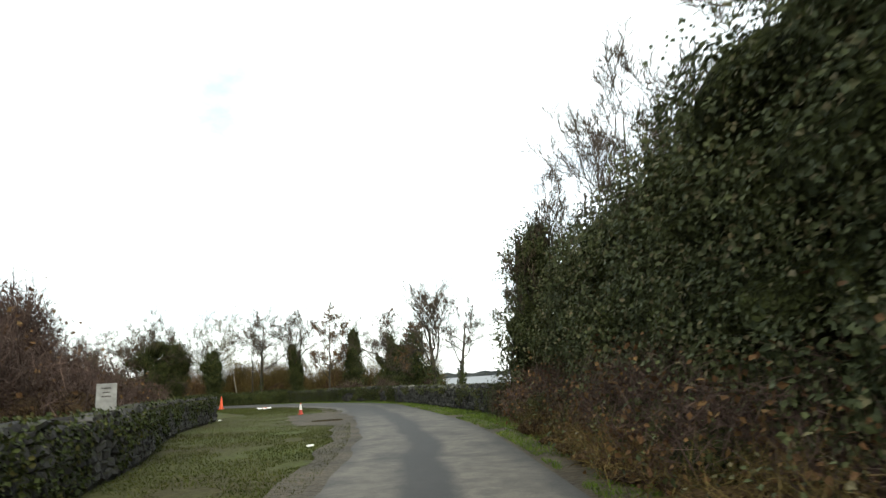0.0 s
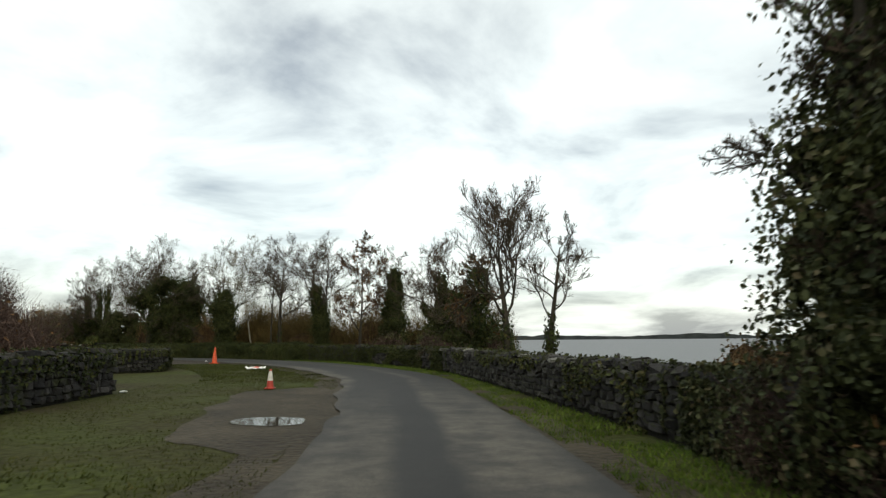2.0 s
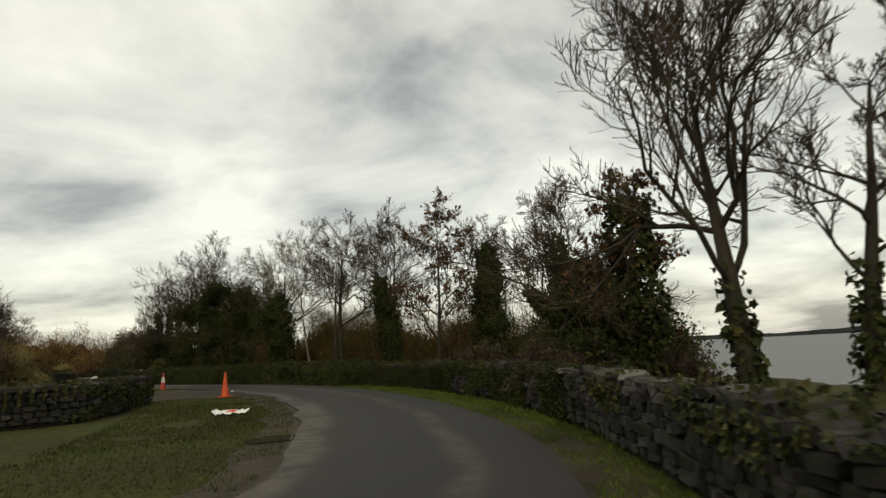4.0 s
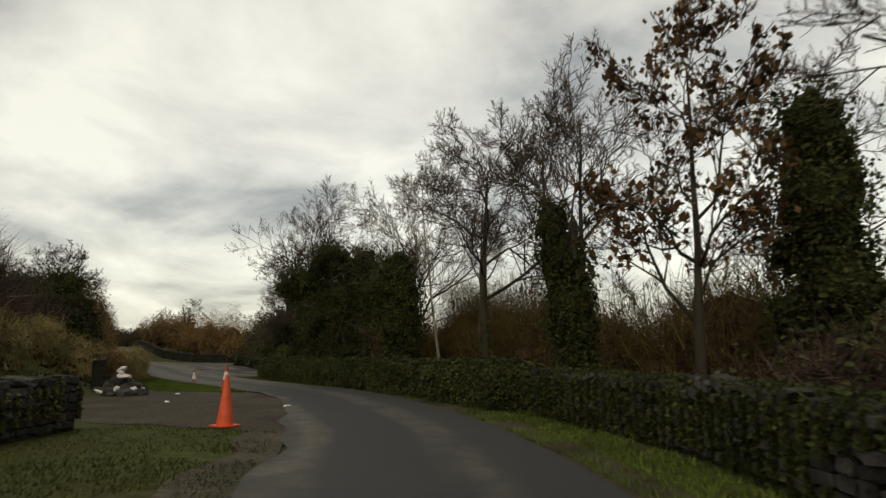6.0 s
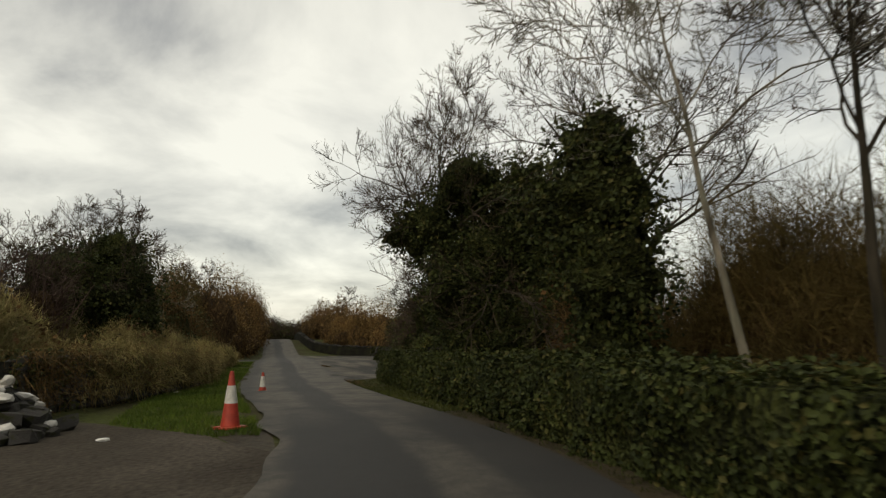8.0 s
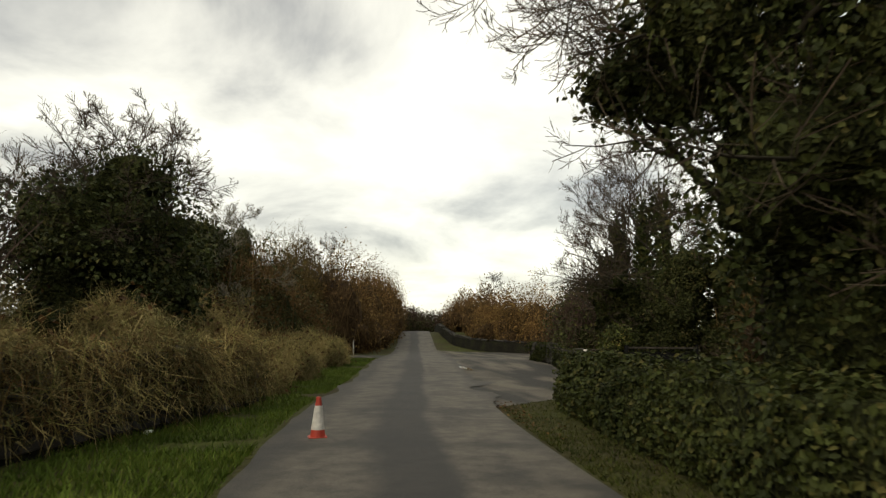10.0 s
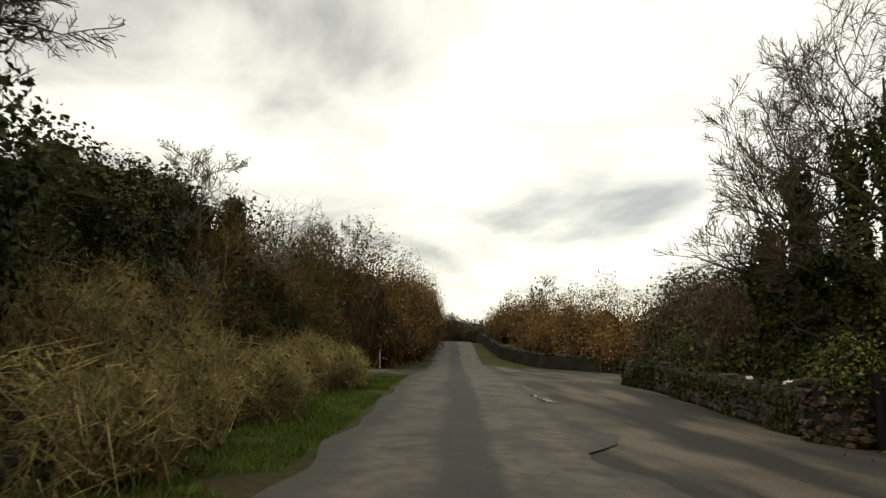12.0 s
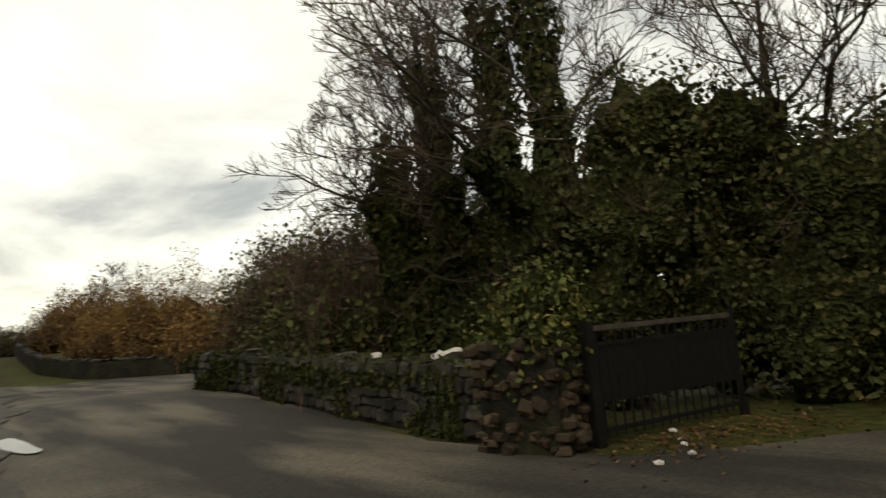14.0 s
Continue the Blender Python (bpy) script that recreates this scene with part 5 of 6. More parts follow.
field_wall([(-67.31, 69), (-74.53, 69.17), (-78.35, 65.15), (-84.3, 64.13), (-94.51, 64.79), (-113.22, 67.01), (-142.99, 70.86)], 0.8, "dark overgrown wall curving round the junction", (0, 0), 1, sparse=0.7, seed=9)
for k, (dx, dy, h, le) in enumerate([(0, 0, 8.0, (0.2, 0.0)), (-0.9, -0.3, 7.4, (-0.5, 0.0)), (0.8, 0.5, 8.4, (0.15, 0.1)), (-1.7, -0.6, 5.6, (-0.4, 0.1))]):
    bare_tree(-53.35 + 0.88 * dx, 64.9 + 0.88 * dy, h, "tall ivy-clad stem of a many-stemmed ash", 130 + k, 1.0, 0.14, 0.3, 11, 1.1, lean=le, ivy=(0, h * 0.74, 0.31, 9000), group="ivy-clad stems")
ivy_mass(-53.75, 65.08, [(0, 0, 1.06, 1.76, 1.06, 1.32), (0.53, 0.09, 2.29, 1.14, 0.88, 1.06), (-0.79, 0, 2.11, 0.88, 0.88, 1.06)], "ivy spreading round the foot of the stems", 134, 0.11, 900, M_IVY, "ivy_bush", "bush", "", 0)
ivy_mass(-49.6, 66.5, [(-0.9, -0.1, 3.3, 0.9, 0.8, 0.8), (0, 0, 0.88, 1.5, 1.06, 1.23), (-1.41, -0.18, 1.06, 1.06, 0.88, 1.14), (1.23, 0, 0.88, 1.06, 1.06, 1.32), (0, 0.35, 2.29, 1.58, 1.06, 1.14), (1.58, 0.53, 2.11, 1.32, 1.14, 1.32), (-1.06, 0.26, 2.38, 1.06, 0.88, 0.88)], "dark evergreen bushes shading the drive behind the gate", 135, 0.11, 900, M_HOLLY, "evergreen_bush", "bush", "", 0)
ivy_mass(-51.84, 65.16, [(0, 0, 1.06, 1.06, 0.88, 1.23), (0.35, 0.09, 2.46, 1.06, 0.88, 1.23), (0.7, 0.18, 3.52, 0.79, 0.7, 0.79)], "dark leafy bush beside the ivy-clad stems", 140, 0.11, 900, M_HOLLY, "evergreen_bush", "bush", "", 0)
ivy_mass(-47.06, 68.53, [(0, 0, 1.58, 2.11, 1.58, 1.76), (-1.76, -0.18, 2.11, 1.58, 1.32, 1.67), (2.11, -1.23, 1.58, 1.58, 1.58, 1.85), (0.18, 0, 3.43, 1.58, 1.23, 1.06)], "tall dark holly behind the drive", 139, 0.13, 600, M_HOLLY, "evergreen_bush", "bush", "", 0)
for k, (x, y, h) in enumerate([(-50.33, 67.33, 6.69), (-48.15, 68.92, 7.57), (-45.51, 69.99, 7.58)]):
    bare_tree(x, y, h, "bare tree behind the evergreen bushes", 240 + k, 1.15, 0.14, 0.25, 11, 1.15, upward=0.7)
ivy_mass(-51.3, 63.0, [(0.0, 0.0, 1.36, 0.41, 0.37, 0.37), (0.14, 0.1, 1.16, 0.38, 0.34, 0.41), (-0.29, -0.1, 1.05, 0.34, 0.29, 0.33), (0.04, 0.04, 0.79, 0.29, 0.28, 0.31), (-0.1, -0.38, 0.79, 0.29, 0.2, 0.31), (0.38, -0.38, 1.0, 0.29, 0.21, 0.27)], "yellowing laurel shrub growing over the gate pillar", 137, 0.09, 2200, M_LAUREL, "shrub", "shrub", "shrubs", 0.03)


# ivy and moss on the lane wall
def wall_creeper(line, height, face, label, seed, count, mat, cover=0.0, leaf=0.068):
    """Creeper in ragged patches on a wall's face and top."""
    rng = np.random.default_rng(seed)
    line = resample(line, 0.25)
    nrm = normals_of(line) * face
    k = rng.integers(0, len(line), count * 3)
    z = rng.uniform(0.0, height + 0.16, count * 3)
    ok = np.array([noise.noise((0.55 * 0.25 * i, 1.6 * q, seed)) + 0.55 * (q - 0.35) + cover for i, q in zip(k, z)]) > 0.02
    k, z = k[ok][:count], z[ok][:count]
    off = np.where(z > height, rng.uniform(-0.25, 0.27, len(k)), 0.26 + rng.normal(0, 0.04, len(k)))
    p = line[k] + nrm[k] * off[:, None]
    root = thing("wall_creeper", *line[0], tz(*line[0]), label, "creeper")
    c = np.c_[p, terrain(p[:, 0], p[:, 1]) + z] - [line[0, 0], line[0, 1], tz(*line[0])]
    v, f = leaf_mesh(rng, c, leaf, np.c_[nrm[k], np.full(len(k), 0.3)])
    tagged(mesh_ob("leaf_cover", v, f, mat, root), kind="stuff")
    root["kind"] = "stuff"


wall_creeper(W_RIGHT[4:], 0.8, -1, "patchy dark ivy creeping over the lane wall", 301, 34000, M_IVY, 0.24, 0.056)
wall_creeper(W_RIGHT[:2], 0.8, -1, "brambles and ivy smothering the end of the lane wall", 309, 5000, M_HEDGE, 0.2)
wall_creeper(W_RIGHT[1:5], 0.8, -1, "thin moss and ivy on the wall beside the lake", 302, 3000, M_HOLLY, -0.15)
wall_creeper(W_LEFT, 0.98, 1, "sparse ivy and moss on the verge wall", 303, 9000, M_IVY, 0.0)
wall_creeper(W_LEFT2, 0.85, 1, "sparse ivy on the lower wall", 304, 6000, M_HOLLY)
wall_creeper(W_GATE[2:], 0.72, -1, "ivy mat over the end of the low wall", 305, 12000, M_IVY, 0.2)
wall_creeper(W_GATE[:3], 0.72, -1, "thin ivy on the low wall", 306, 6000, M_IVY, 0.15)


def hanging_grass(line, height, face, label, seed, count, mat=M_SCRUB):
    """Dead grass and stems hanging down a retaining wall's face from its top."""
    rng = np.random.default_rng(seed)
    line = resample(line, 0.25)
    nrm = normals_of(line) * face
    k = rng.integers(0, len(line), count)
    z = height * (1.12 - 0.9 * rng.random(count) ** 1.7) * np.array([1.0 + 0.45 * noise.noise((0.3 * i, seed, 0.0)) for i in k])
    p = line[k] + nrm[k] * (0.27 + rng.normal(0, 0.05, count))[:, None] + rng.normal(0, 0.12, (count, 2))
    root = thing("wall_creeper", *line[0], tz(*line[0]), label, "creeper")
    c = np.c_[p, terrain(p[:, 0], p[:, 1]) + z] - [line[0, 0], line[0, 1], tz(*line[0])]
    d = np.c_[nrm[k] * 0.15 + rng.normal(0, 0.5, (count, 2)), -0.35 + rng.normal(0, 0.6, count)]
    e = c + d * rng.uniform(0.12, 0.5, (count, 1))
    v, f = tubes([(np.stack([c, (c + e) / 2, e], 1), np.full((count, 3), 0.005), 1)])
    tagged(mesh_ob("stem_growth", v, f, mat, root), kind="stuff")
    root["kind"] = "stuff"


hanging_grass(W_BANK[1:], 1.15, 1, "pale straw grass spilling down the bank over the wall", 317, 10000, M_STRAW)
hanging_grass(W_BANK, 1.1, 1, "brown dead grass and stems hanging over the retaining wall", 307, 6000)
wall_creeper(W_BANK, 1.1, 1, "sparse ivy and moss on the retaining wall", 308, 5000, M_HOLLY)


# verge grass
def inside(px, py, poly):
    res = np.zeros(len(px), bool)
    n = len(poly)
    for i in range(n):
        (x1, y1), (x2, y2) = poly[i], poly[(i + 1) % n]
        cross = ((y1 > py) != (y2 > py)) & (px < (x2 - x1) * (py - y1) / (y2 - y1 + 1e-12) + x1)
        res ^= cross
    return res


GRAVEL_POLY = [(-22.6, 50.0), (-25.5, 48.2), (-29.84, 46.57), (-37.21, 46.59), (-37.67, 49.43), (-35.37, 51.36), (-33.07, 52.81), (-30.76, 53.63), (-27.0, 52.4)]
MUD_POLY = [(-3.7, 29.0), (-5.8, 29.6), (-7.8, 32.4), (-9.9, 35.8), (-8.9, 37.6), (-6.8, 35.8), (-4.6, 31.8)]
APRON_POLY = [(-44.85, 57.25), (-46.4, 58.91), (-47.2, 60.8), (-48.6, 62.9), (-50.7, 62.2), (-52.32, 62.4), (-55.9, 63.25), (-62.28, 64.24), (-69.01, 68.26), (-74.1, 68.5), (-77.2, 66.6), (-77.4, 63.4), (-79.5, 61.8), (-70.71, 59.34), (-59.09, 57.97), (-50.33, 56.81)]


def verge_grass(lo, hi, near, far, count, label, seed, height=0.05, mat=M_GRASS):
    rng = np.random.default_rng(seed)
    i0, i1 = [int(np.argmin((LANE[:, 0] - x) ** 2 + (LANE[:, 1] - y) ** 2)) for x, y in (lo, hi)]
    k = rng.integers(i0, i1, count)
    off = near + np.sign(far - near) * np.abs(far - near) * rng.random(count) ** 1.4
    along = rng.uniform(-0.35, 0.35, count)
    p = LANE[k] + LANE_N[k] * off[:, None] + np.stack([-LANE_N[k][:, 1], LANE_N[k][:, 0]], 1) * along[:, None]
    ok = ~(inside(p[:, 0], p[:, 1], GRAVEL_POLY) | inside(p[:, 0], p[:, 1], MUD_POLY) | inside(p[:, 0], p[:, 1], APRON_POLY))
    ok &= np.array([noise.noise((0.8 * a, 0.8 * b, seed)) for a, b in p]) > -0.35
    ok &= (off > 0) | (off < LANE_LEFT[k] - 0.12)
    p = p[ok]
    n = len(p)
    g = terrain(p[:, 0], p[:, 1]) - 0.02
    h = height * rng.uniform(0.5, 1.6, n)
    a = rng.uniform(0, 6.28, n)
    w = 0.008 * rng.uniform(0.7, 1.5, n)
    tip = rng.normal(0, 0.5, (n, 2)) * h[:, None]
    v = np.stack([np.c_[p + np.c_[np.cos(a), np.sin(a)] * w[:, None], g], np.c_[p - np.c_[np.cos(a), np.sin(a)] * w[:, None], g], np.c_[p + tip, g + h]], 1).reshape(-1, 3)
    ob = mesh_ob("verge_grass", v, np.arange(3 * n).reshape(n, 3), mat)
    tagged(ob, label, "grass", kind="stuff")


verge_grass((7, 7), (-8, 41), -1.62, -7.0, 70000, "short mossy green and tan verge grass", 311, 0.035)
verge_grass((-8, 41), (-24, 53), -1.62, -6.0, 32000, "short green verge grass beside the bend", 312)
verge_grass((-32.61, 55.04), (-63.91, 58.34), -1.62, -4.0, 75000, "rich green verge grass below the bank", 313, 0.08, M_LUSH)
verge_grass((7, 7), (-24, 53), 1.62, 3.1, 52000, "green grass strip below the lane wall", 314, 0.06, M_LUSH)
verge_grass((-24, 53), (-48, 56), 1.62, 2.9, 14000, "thin trodden grass below the ivy hedge", 315, 0.045)


# loose things
def lathe(profile, sides=20):
    bm = bmesh.new()
    rings = [[bm.verts.new((r * math.cos(2 * math.pi * k / sides), r * math.sin(2 * math.pi * k / sides), z)) for k in range(sides)] for r, z in profile]
    for a, b in zip(rings, rings[1:]):
        for k in range(sides):
            bm.faces.new((a[k], a[(k + 1) % sides], b[(k + 1) % sides], b[k]))
    bm.faces.new(rings[-1])
    bm.faces.new(rings[0][::-1])
    return bm


def box_bm(x0, y0, z0, x1, y1, z1, bevel=0.008):
    bm = bmesh.new()
    bmesh.ops.create_cube(bm, size=1.0)
    for v in bm.verts:
        v.co = Vector(((x0 + x1) / 2 + v.co.x * (x1 - x0), (y0 + y1) / 2 + v.co.y * (y1 - y0), (z0 + z1) / 2 + v.co.z * (z1 - z0)))
    if bevel:
        bmesh.ops.bevel(bm, geom=bm.edges[:], offset=bevel, segments=2, affect="EDGES")
    return bm


def cone(x, y, height, bands, label, turn=0.0, tilt=0.0, base=M_CONE_R):
    """A road cone: square foot, tapering body in coloured sections, open lip. bands: (from, to, material, name) in parts of its height."""
    root = new("traffic_cone")
    root.matrix_basis = pose(x, y, tz(x, y) + 0.012, tilt, 0, turn)
    tagged(root, label, "traffic cone", "road cones")
    r0, r1 = 0.145 * height + 0.02, 0.03
    w = 0.2 * height + 0.02
    part("foot", box_bm(-w, -w, 0, w, w, 0.035, 0.012), base, root)
    body = root
    for lo, hi, mat, name in bands:
        rr = [(r0 + (r1 - r0) * u) for u in (lo, hi)]
        bump = 0.003 if name == "sleeve" else 0.0
        piece = part(name, lathe([(rr[0] + bump, 0.03 + lo * (height - 0.03)), (rr[1] + bump, 0.03 + hi * (height - 0.03))]), mat, body, smooth=False)
        if name == "body":
            body = piece
    return root


cone(-9.75, 36.6, 0.5, [(0, 0.38, M_CONE_R, "body"), (0.38, 0.9, M_CONE_W, "sleeve"), (0.9, 1, M_CONE_R, "tip")], "small red and white cone on the muddy verge", 20)
cone(-23.85, 49.5, 0.88, [(0, 0.95, M_CONE_O, "body"), (0.95, 1, M_CONE_O, "tip")], "tall plain orange cone at the gravel edge", 12, base=M_CONE_O)
cone(-33.92, 53.06, 0.86, [(0, 0.42, M_CONE_R, "body"), (0.42, 0.74, M_CONE_W, "sleeve"), (0.74, 1, M_CONE_R, "tip")], "red cone with a grubby white sleeve on grass", 35)
cone(-41.9, 54.45, 0.52, [(0, 0.18, M_CONE_R, "body"), (0.18, 0.78, M_CONE_W, "sleeve"), (0.78, 1, M_CONE_R, "tip")], "small worn white cone on the grass verge", 5)


def crumpled_sheet():
    root = thing("plastic_sack", -17.25, 44.95, 0.01, "crumpled white plastic sack with an orange print on grass", "litter", turn=35)
    n, m = 22, 9
    v = []
    for i in range(n):
        for j in range(m):
            x, y = (i / (n - 1) - 0.5) * 0.84, (j / (m - 1) - 0.5) * 0.38
            z = 0.03 + (y + 0.2) * 0.15 + 0.06 * abs(noise.noise((x * 4, y * 5, 2))) + 0.05 * noise.noise((x * 11, y * 11, 5)) + (0.08 * max(0, -x - 0.28) * 4)
            v.append((x, y * (1 - 0.5 * abs(x)), max(0.012, z)))
    f = [[i * m + j, i * m + j + 1, (i + 1) * m + j + 1, (i + 1) * m + j] for i in range(n - 1) for j in range(m - 1)]
    mesh_ob("sheet", v, f, M_WHITE, root, smooth=True)
    pv, pf = [], []
    for i in range(8, 15):
        for j in range(2, 7):
            x, y, z = v[i * m + j]
            pv.append((x, y, z + 0.008))
    pf = [[i * 5 + j, i * 5 + j + 1, (i + 1) * 5 + j + 1, (i + 1) * 5 + j] for i in range(6) for j in range(4)]
    mesh_ob("print", pv, pf, M_CONE_O, root, "faded orange printed patch", smooth=True)


crumpled_sheet()
for k, (x, y) in enumerate([(-1.6, 23.2), (-12.6, 34.6), (-26.9, 52.05), (-33.44, 51.39), (-30.3, 50.25), (-42.7, 52.21)]):
    rng = np.random.default_rng(400 + k)
    v, f = blob(rng, (0.09, 0.06, 0.025), 2, 0.6, 2.0, k)
    ob = mesh_ob("litter_scrap", v, f, M_WHITE)
    ob.matrix_basis = pose(x, y, tz(x, y) + 0.025, 0, 0, 40 * k)
    tagged(ob, "small crumpled scrap of white litter", "litter", "litter scraps")


def rubble(x, y, count, spread, label, seed, pale=0.3):
    rng = np.random.default_rng(seed)
    root = thing("rubble_heap", x, y, tz(x, y), label, "stones")
    for k in range(count):
        a, r = rng.uniform(0, 6.28), spread * rng.random() ** 0.7
        h = max(0.05, (1 - r / spread) * 0.55 * rng.uniform(0.5, 1.1))
        s = rng.uniform(0.14, 0.42)
        ob = new("stone", STONES[int(rng.integers(len(STONES)))])
        ob.parent = root
        ob.matrix_basis = pose(r * math.cos(a), r * math.sin(a) * 0.6, h, *rng.uniform(-25, 25, 2), rng.uniform(0, 180)) @ Matrix.Diagonal((s * 1.4, s, s * 0.7, 1))
    for k in range(int(count * pale)):
        v, f = blob(rng, (rng.uniform(0.1, 0.24), rng.uniform(0.08, 0.16), rng.uniform(0.05, 0.09)), 2, 0.4, 1.5, 3.0 * k + seed)
        ob = mesh_ob("pale_stone", v, f, M_PALESTONE, root)
        a, r = rng.uniform(0, 6.28), spread * rng.random()
        ob.matrix_basis = pose(r * math.cos(a), r * math.sin(a) * 0.6, max(0.08, (1 - r / spread) * 0.8), rng.uniform(-20, 20), rng.uniform(-20, 20), rng.uniform(0, 180))
    return root


rubble(-34.6, 50.0, 46, 1.1, "tumbled heap of dark and pale stones at the wall end", 411)
rubble(-22.6, 42.0, 14, 0.8, "loose pale stones lying behind the wall", 412, 0.5)
for k, (s, w) in enumerate([((-52.45, 62.92), 0.16), ((-52.75, 62.96), 0.11), ((-54.3, 63.18), 0.1)]):
    rng = np.random.default_rng(420 + k)
    v, f = blob(rng, (w, w * 0.8, w * 0.6), 2, 0.5, 1.6, k)
    ob = mesh_ob("pale_stone", v, f, M_PALESTONE)
    ob.matrix_basis = pose(*s, tz(*s) + 0.86, 0, 0, 70 * k)
    tagged(ob, "pale limestone lump resting on the low wall", "stone", "pale stones")


M_NOTICE = plain_mat("grubby_board", (0.30, 0.30, 0.29), 0.7, 0.2, 0.4, 9.0)


def small_sign():
    root = thing("notice_board", -3.6, 19.75, 0.0, "small weathered white notice on a post behind the wall", "sign", turn=53)
    part("post", box_bm(-0.035, -0.03, 0, 0.035, 0.03, 1.4), M_WEATHER, root)
    part("plate", box_bm(-0.16, -0.045, 1.08, 0.16, -0.031, 1.54, 0.006), M_NOTICE, root)
    for k, (w, z) in enumerate([(0.08, 1.45), (0.06, 1.38), (0.08, 1.31)]):
        part("text_bar", box_bm(-w, -0.052, z, w * 0.8, -0.046, z + 0.018, 0), M_WEATHER, root)


small_sign()


def gate():
    """A black barred iron gate hung from the pillar, standing open."""
    a, b = np.array([-50.7, 62.95]), np.array([-50.2, 64.9])
    d = b - a
    w = float(np.hypot(*d))
    root = thing("iron_gate", a[0], a[1], tz(*a), "black iron barred gate standing open on rough grass", "gate", turn=math.degrees(math.atan2(d[1], d[0])))
    root.matrix_basis = root.matrix_basis @ Matrix.Diagonal((1, 1, 1.1, 1))
    part("hinge_post", box_bm(-0.05, -0.05, -0.1, 0.05, 0.05, 1.02), M_IRON, root)
    part("end_stile", box_bm(w - 0.03, -0.02, 0.02, w + 0.03, 0.02, 1.04), M_IRON, root)
    part("top_rail", box_bm(0.05, -0.02, 0.93, w - 0.03, 0.02, 0.98), M_WEATHER, root, "weathered grey top rail")
    part("middle_rail", box_bm(0.05, -0.018, 0.80, w - 0.03, 0.018, 0.84), M_IRON, root)
    part("bottom_rail", box_bm(0.05, -0.018, 0.10, w - 0.03, 0.018, 0.14), M_IRON, root)
    part("sheet_panel", box_bm(0.06, -0.006, 0.34, w - 0.04, 0.006, 0.80, 0), M_IRON, root, "dark solid sheet fixed behind the bars")
    n = 17
    bm0 = lathe([(0.011, 0.06), (0.011, 0.94)], 6)
    bar = part("bar", bm0, M_IRON, root)
    bar.matrix_basis = pose(0.09, -0.012, 0)
    for k in range(1, n):
        o = new("bar", bar.data)
        o.parent = root
        o.matrix_basis = pose(0.09 + k * (w - 0.15) / (n - 1), -0.012, 0)
    part("latch_block", box_bm(w - 0.05, -0.03, -0.02, w + 0.05, 0.03, 0.12), M_IRON, root)


gate()


def pillar():
    root = thing("gate_pillar", -51.2, 62.72, 0.0, "short crumbling rubble gate pillar half hidden by shrubs", "pillar", turn=15)
    part("hearting", box_bm(-0.43, -0.34, -0.1, 0.43, 0.34, 0.98, 0.05), M_CORE, root)
    rng = np.random.default_rng(431)
    for k in range(190):
        face = k % 4
        u, z = rng.uniform(-0.40, 0.40), 0.04 + 0.94 * rng.random() ** 1.15
        ux, uy = [(u, -0.33), (u, 0.33), (-0.42, u * 0.8), (0.42, u * 0.8)][face]
        o = new("stone", STONES[int(rng.integers(len(STONES)))])
        o.parent = root
        o.material_slots[0].link = "OBJECT"
        o.material_slots[0].material = M_RUBBLE
        wide = rng.uniform(0.06, 0.15)
        o.matrix_basis = pose(ux + rng.normal(0, 0.03), uy + rng.normal(0, 0.03), z, rng.normal(0, 12), rng.normal(0, 16), (0 if face < 2 else 90) + rng.normal(0, 16)) @ Matrix.Diagonal((wide, 0.14, wide * rng.uniform(0.5, 0.9), 1))


pillar()


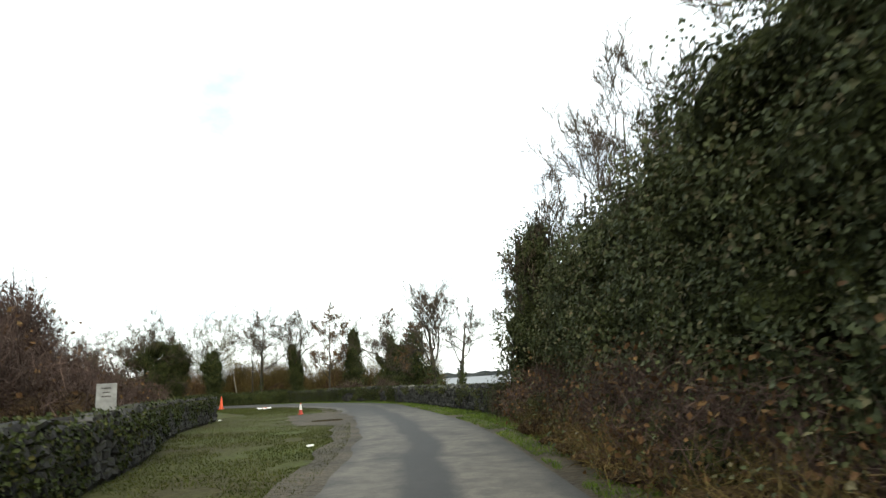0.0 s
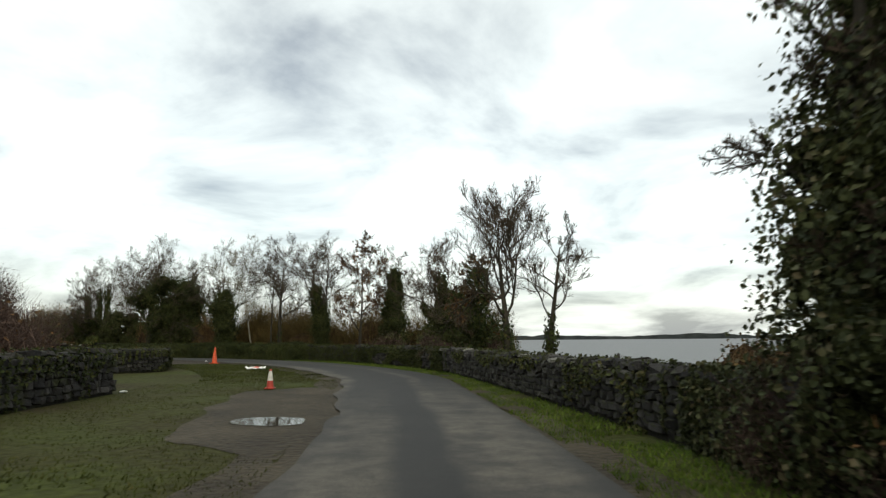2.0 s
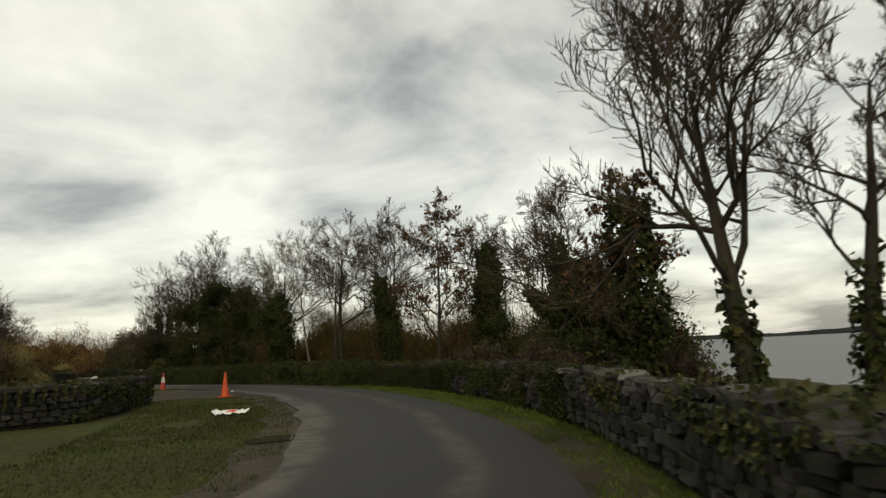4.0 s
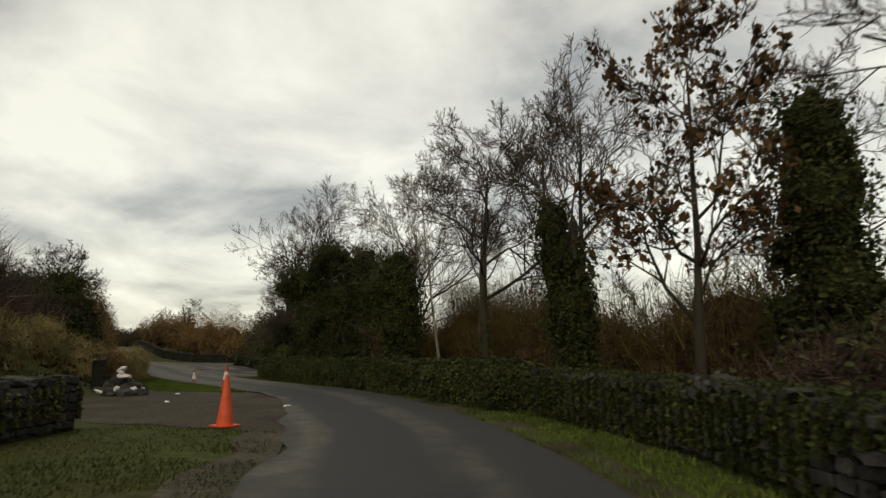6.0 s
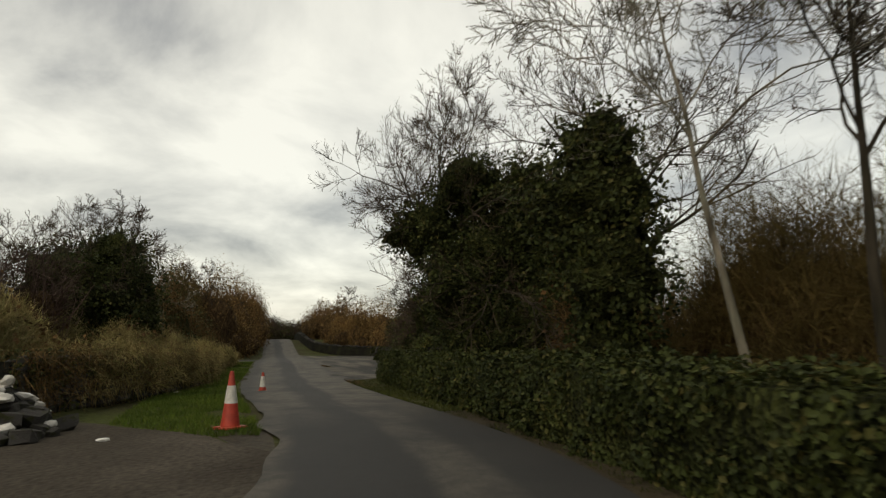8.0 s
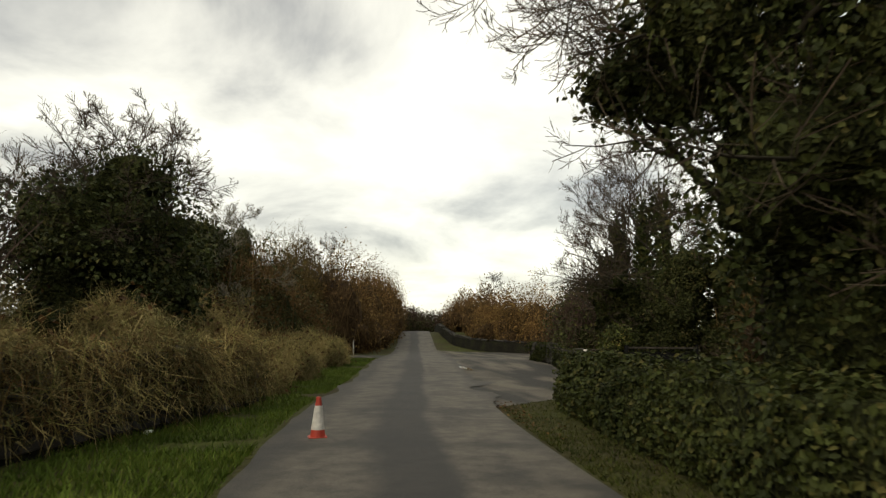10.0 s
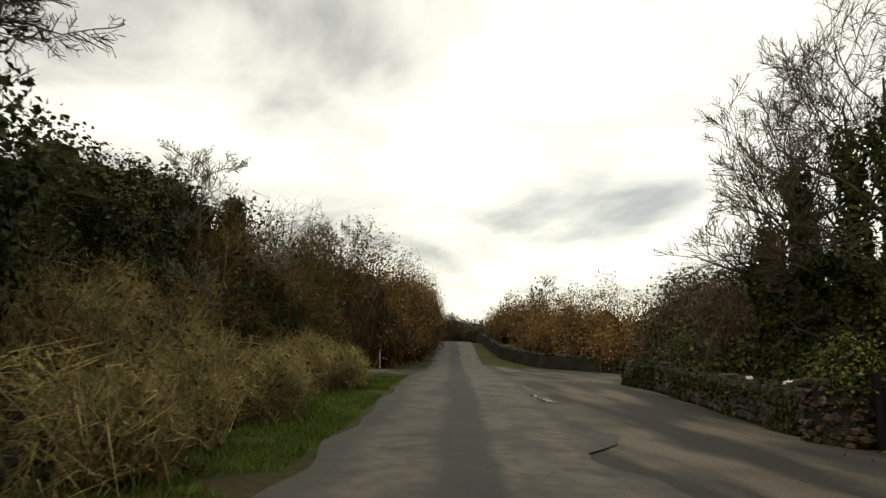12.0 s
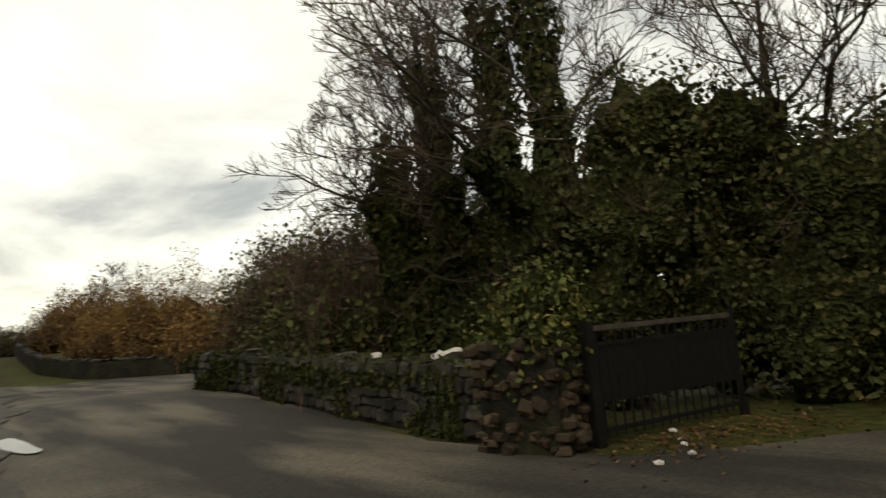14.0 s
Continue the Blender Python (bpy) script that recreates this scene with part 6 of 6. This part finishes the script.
def post(x, y, h, r, label, mat, lean=0.0, turn=0.0, cap=False):
    ob = part("fence_post", lathe([(r * 1.05, 0), (r, h * 0.5), (r * 0.95, h - 0.03), (r * 0.6, h)], 10), mat, None)
    ob.matrix_basis = pose(x, y, float(bank_z(x, y)) - 0.03, 0, lean, turn)
    tagged(ob, label, "post", "posts")


post(-22.6, 58.3, 0.95, 0.05, "pale weathered fence post behind the wall", M_WEATHER)
post(-20.4, 57.9, 0.9, 0.04, "pale weathered fence post behind the wall", M_WEATHER)
post(-29.84, 60.17, 1.0, 0.05, "pale weathered fence post behind the wall", M_WEATHER)
post(-44.65, 50.26, 1.0, 0.025, "thin pale stake in the bracken", M_WEATHER)
post(-72.83, 55.56, 1.7, 0.04, "leaning grey post at the side road mouth", M_PALESTONE, 9, 200)
post(-1.5, 40.5, 0.9, 0.04, "dark post stump by the lake", M_WEATHER)


def leaf_drift(x, y, rx, ry, count, label, seed):
    """A thin scatter of fallen leaves on the ground."""
    rng = np.random.default_rng(seed)
    p = rng.normal(0, 0.5, (count, 2)) * [rx, ry] + [x, y]
    v, f = leaf_mesh(rng, np.c_[p, terrain(p[:, 0], p[:, 1]) + 0.02], 0.045, np.tile([0, 0, 2.0], (count, 1)), 0)
    tagged(mesh_ob("leaf_drift", v, f, M_DEAD), label, "leaves", kind="stuff")


leaf_drift(-50.1, 63.6, 0.5, 1.3, 420, "fallen brown leaves below the gate", 441)
leaf_drift(-49.6, 64.4, 0.6, 0.9, 220, "fallen brown leaves beside the drive", 442)
leaf_drift(-45.18, 57.6, 3.5, 0.5, 500, "fallen leaves at the foot of the ivy hedge", 443)
for k in range(14):
    rng = np.random.default_rng(450 + k)
    x, y = -50.05 + rng.normal(0, 0.16), 63.5 + rng.normal(0, 0.45)
    v, f = blob(rng, (rng.uniform(0.025, 0.05), rng.uniform(0.025, 0.045), 0.025), 1, 0.4, 1.5, k)
    ob = mesh_ob("loose_stone", v, f, M_PALESTONE if k % 3 == 0 else M_STONE)
    ob.matrix_basis = pose(x, y, tz(x, y) + 0.02, 0, 0, 50 * k)
    tagged(ob, "small loose stone below the gate", "stone", "loose stones")
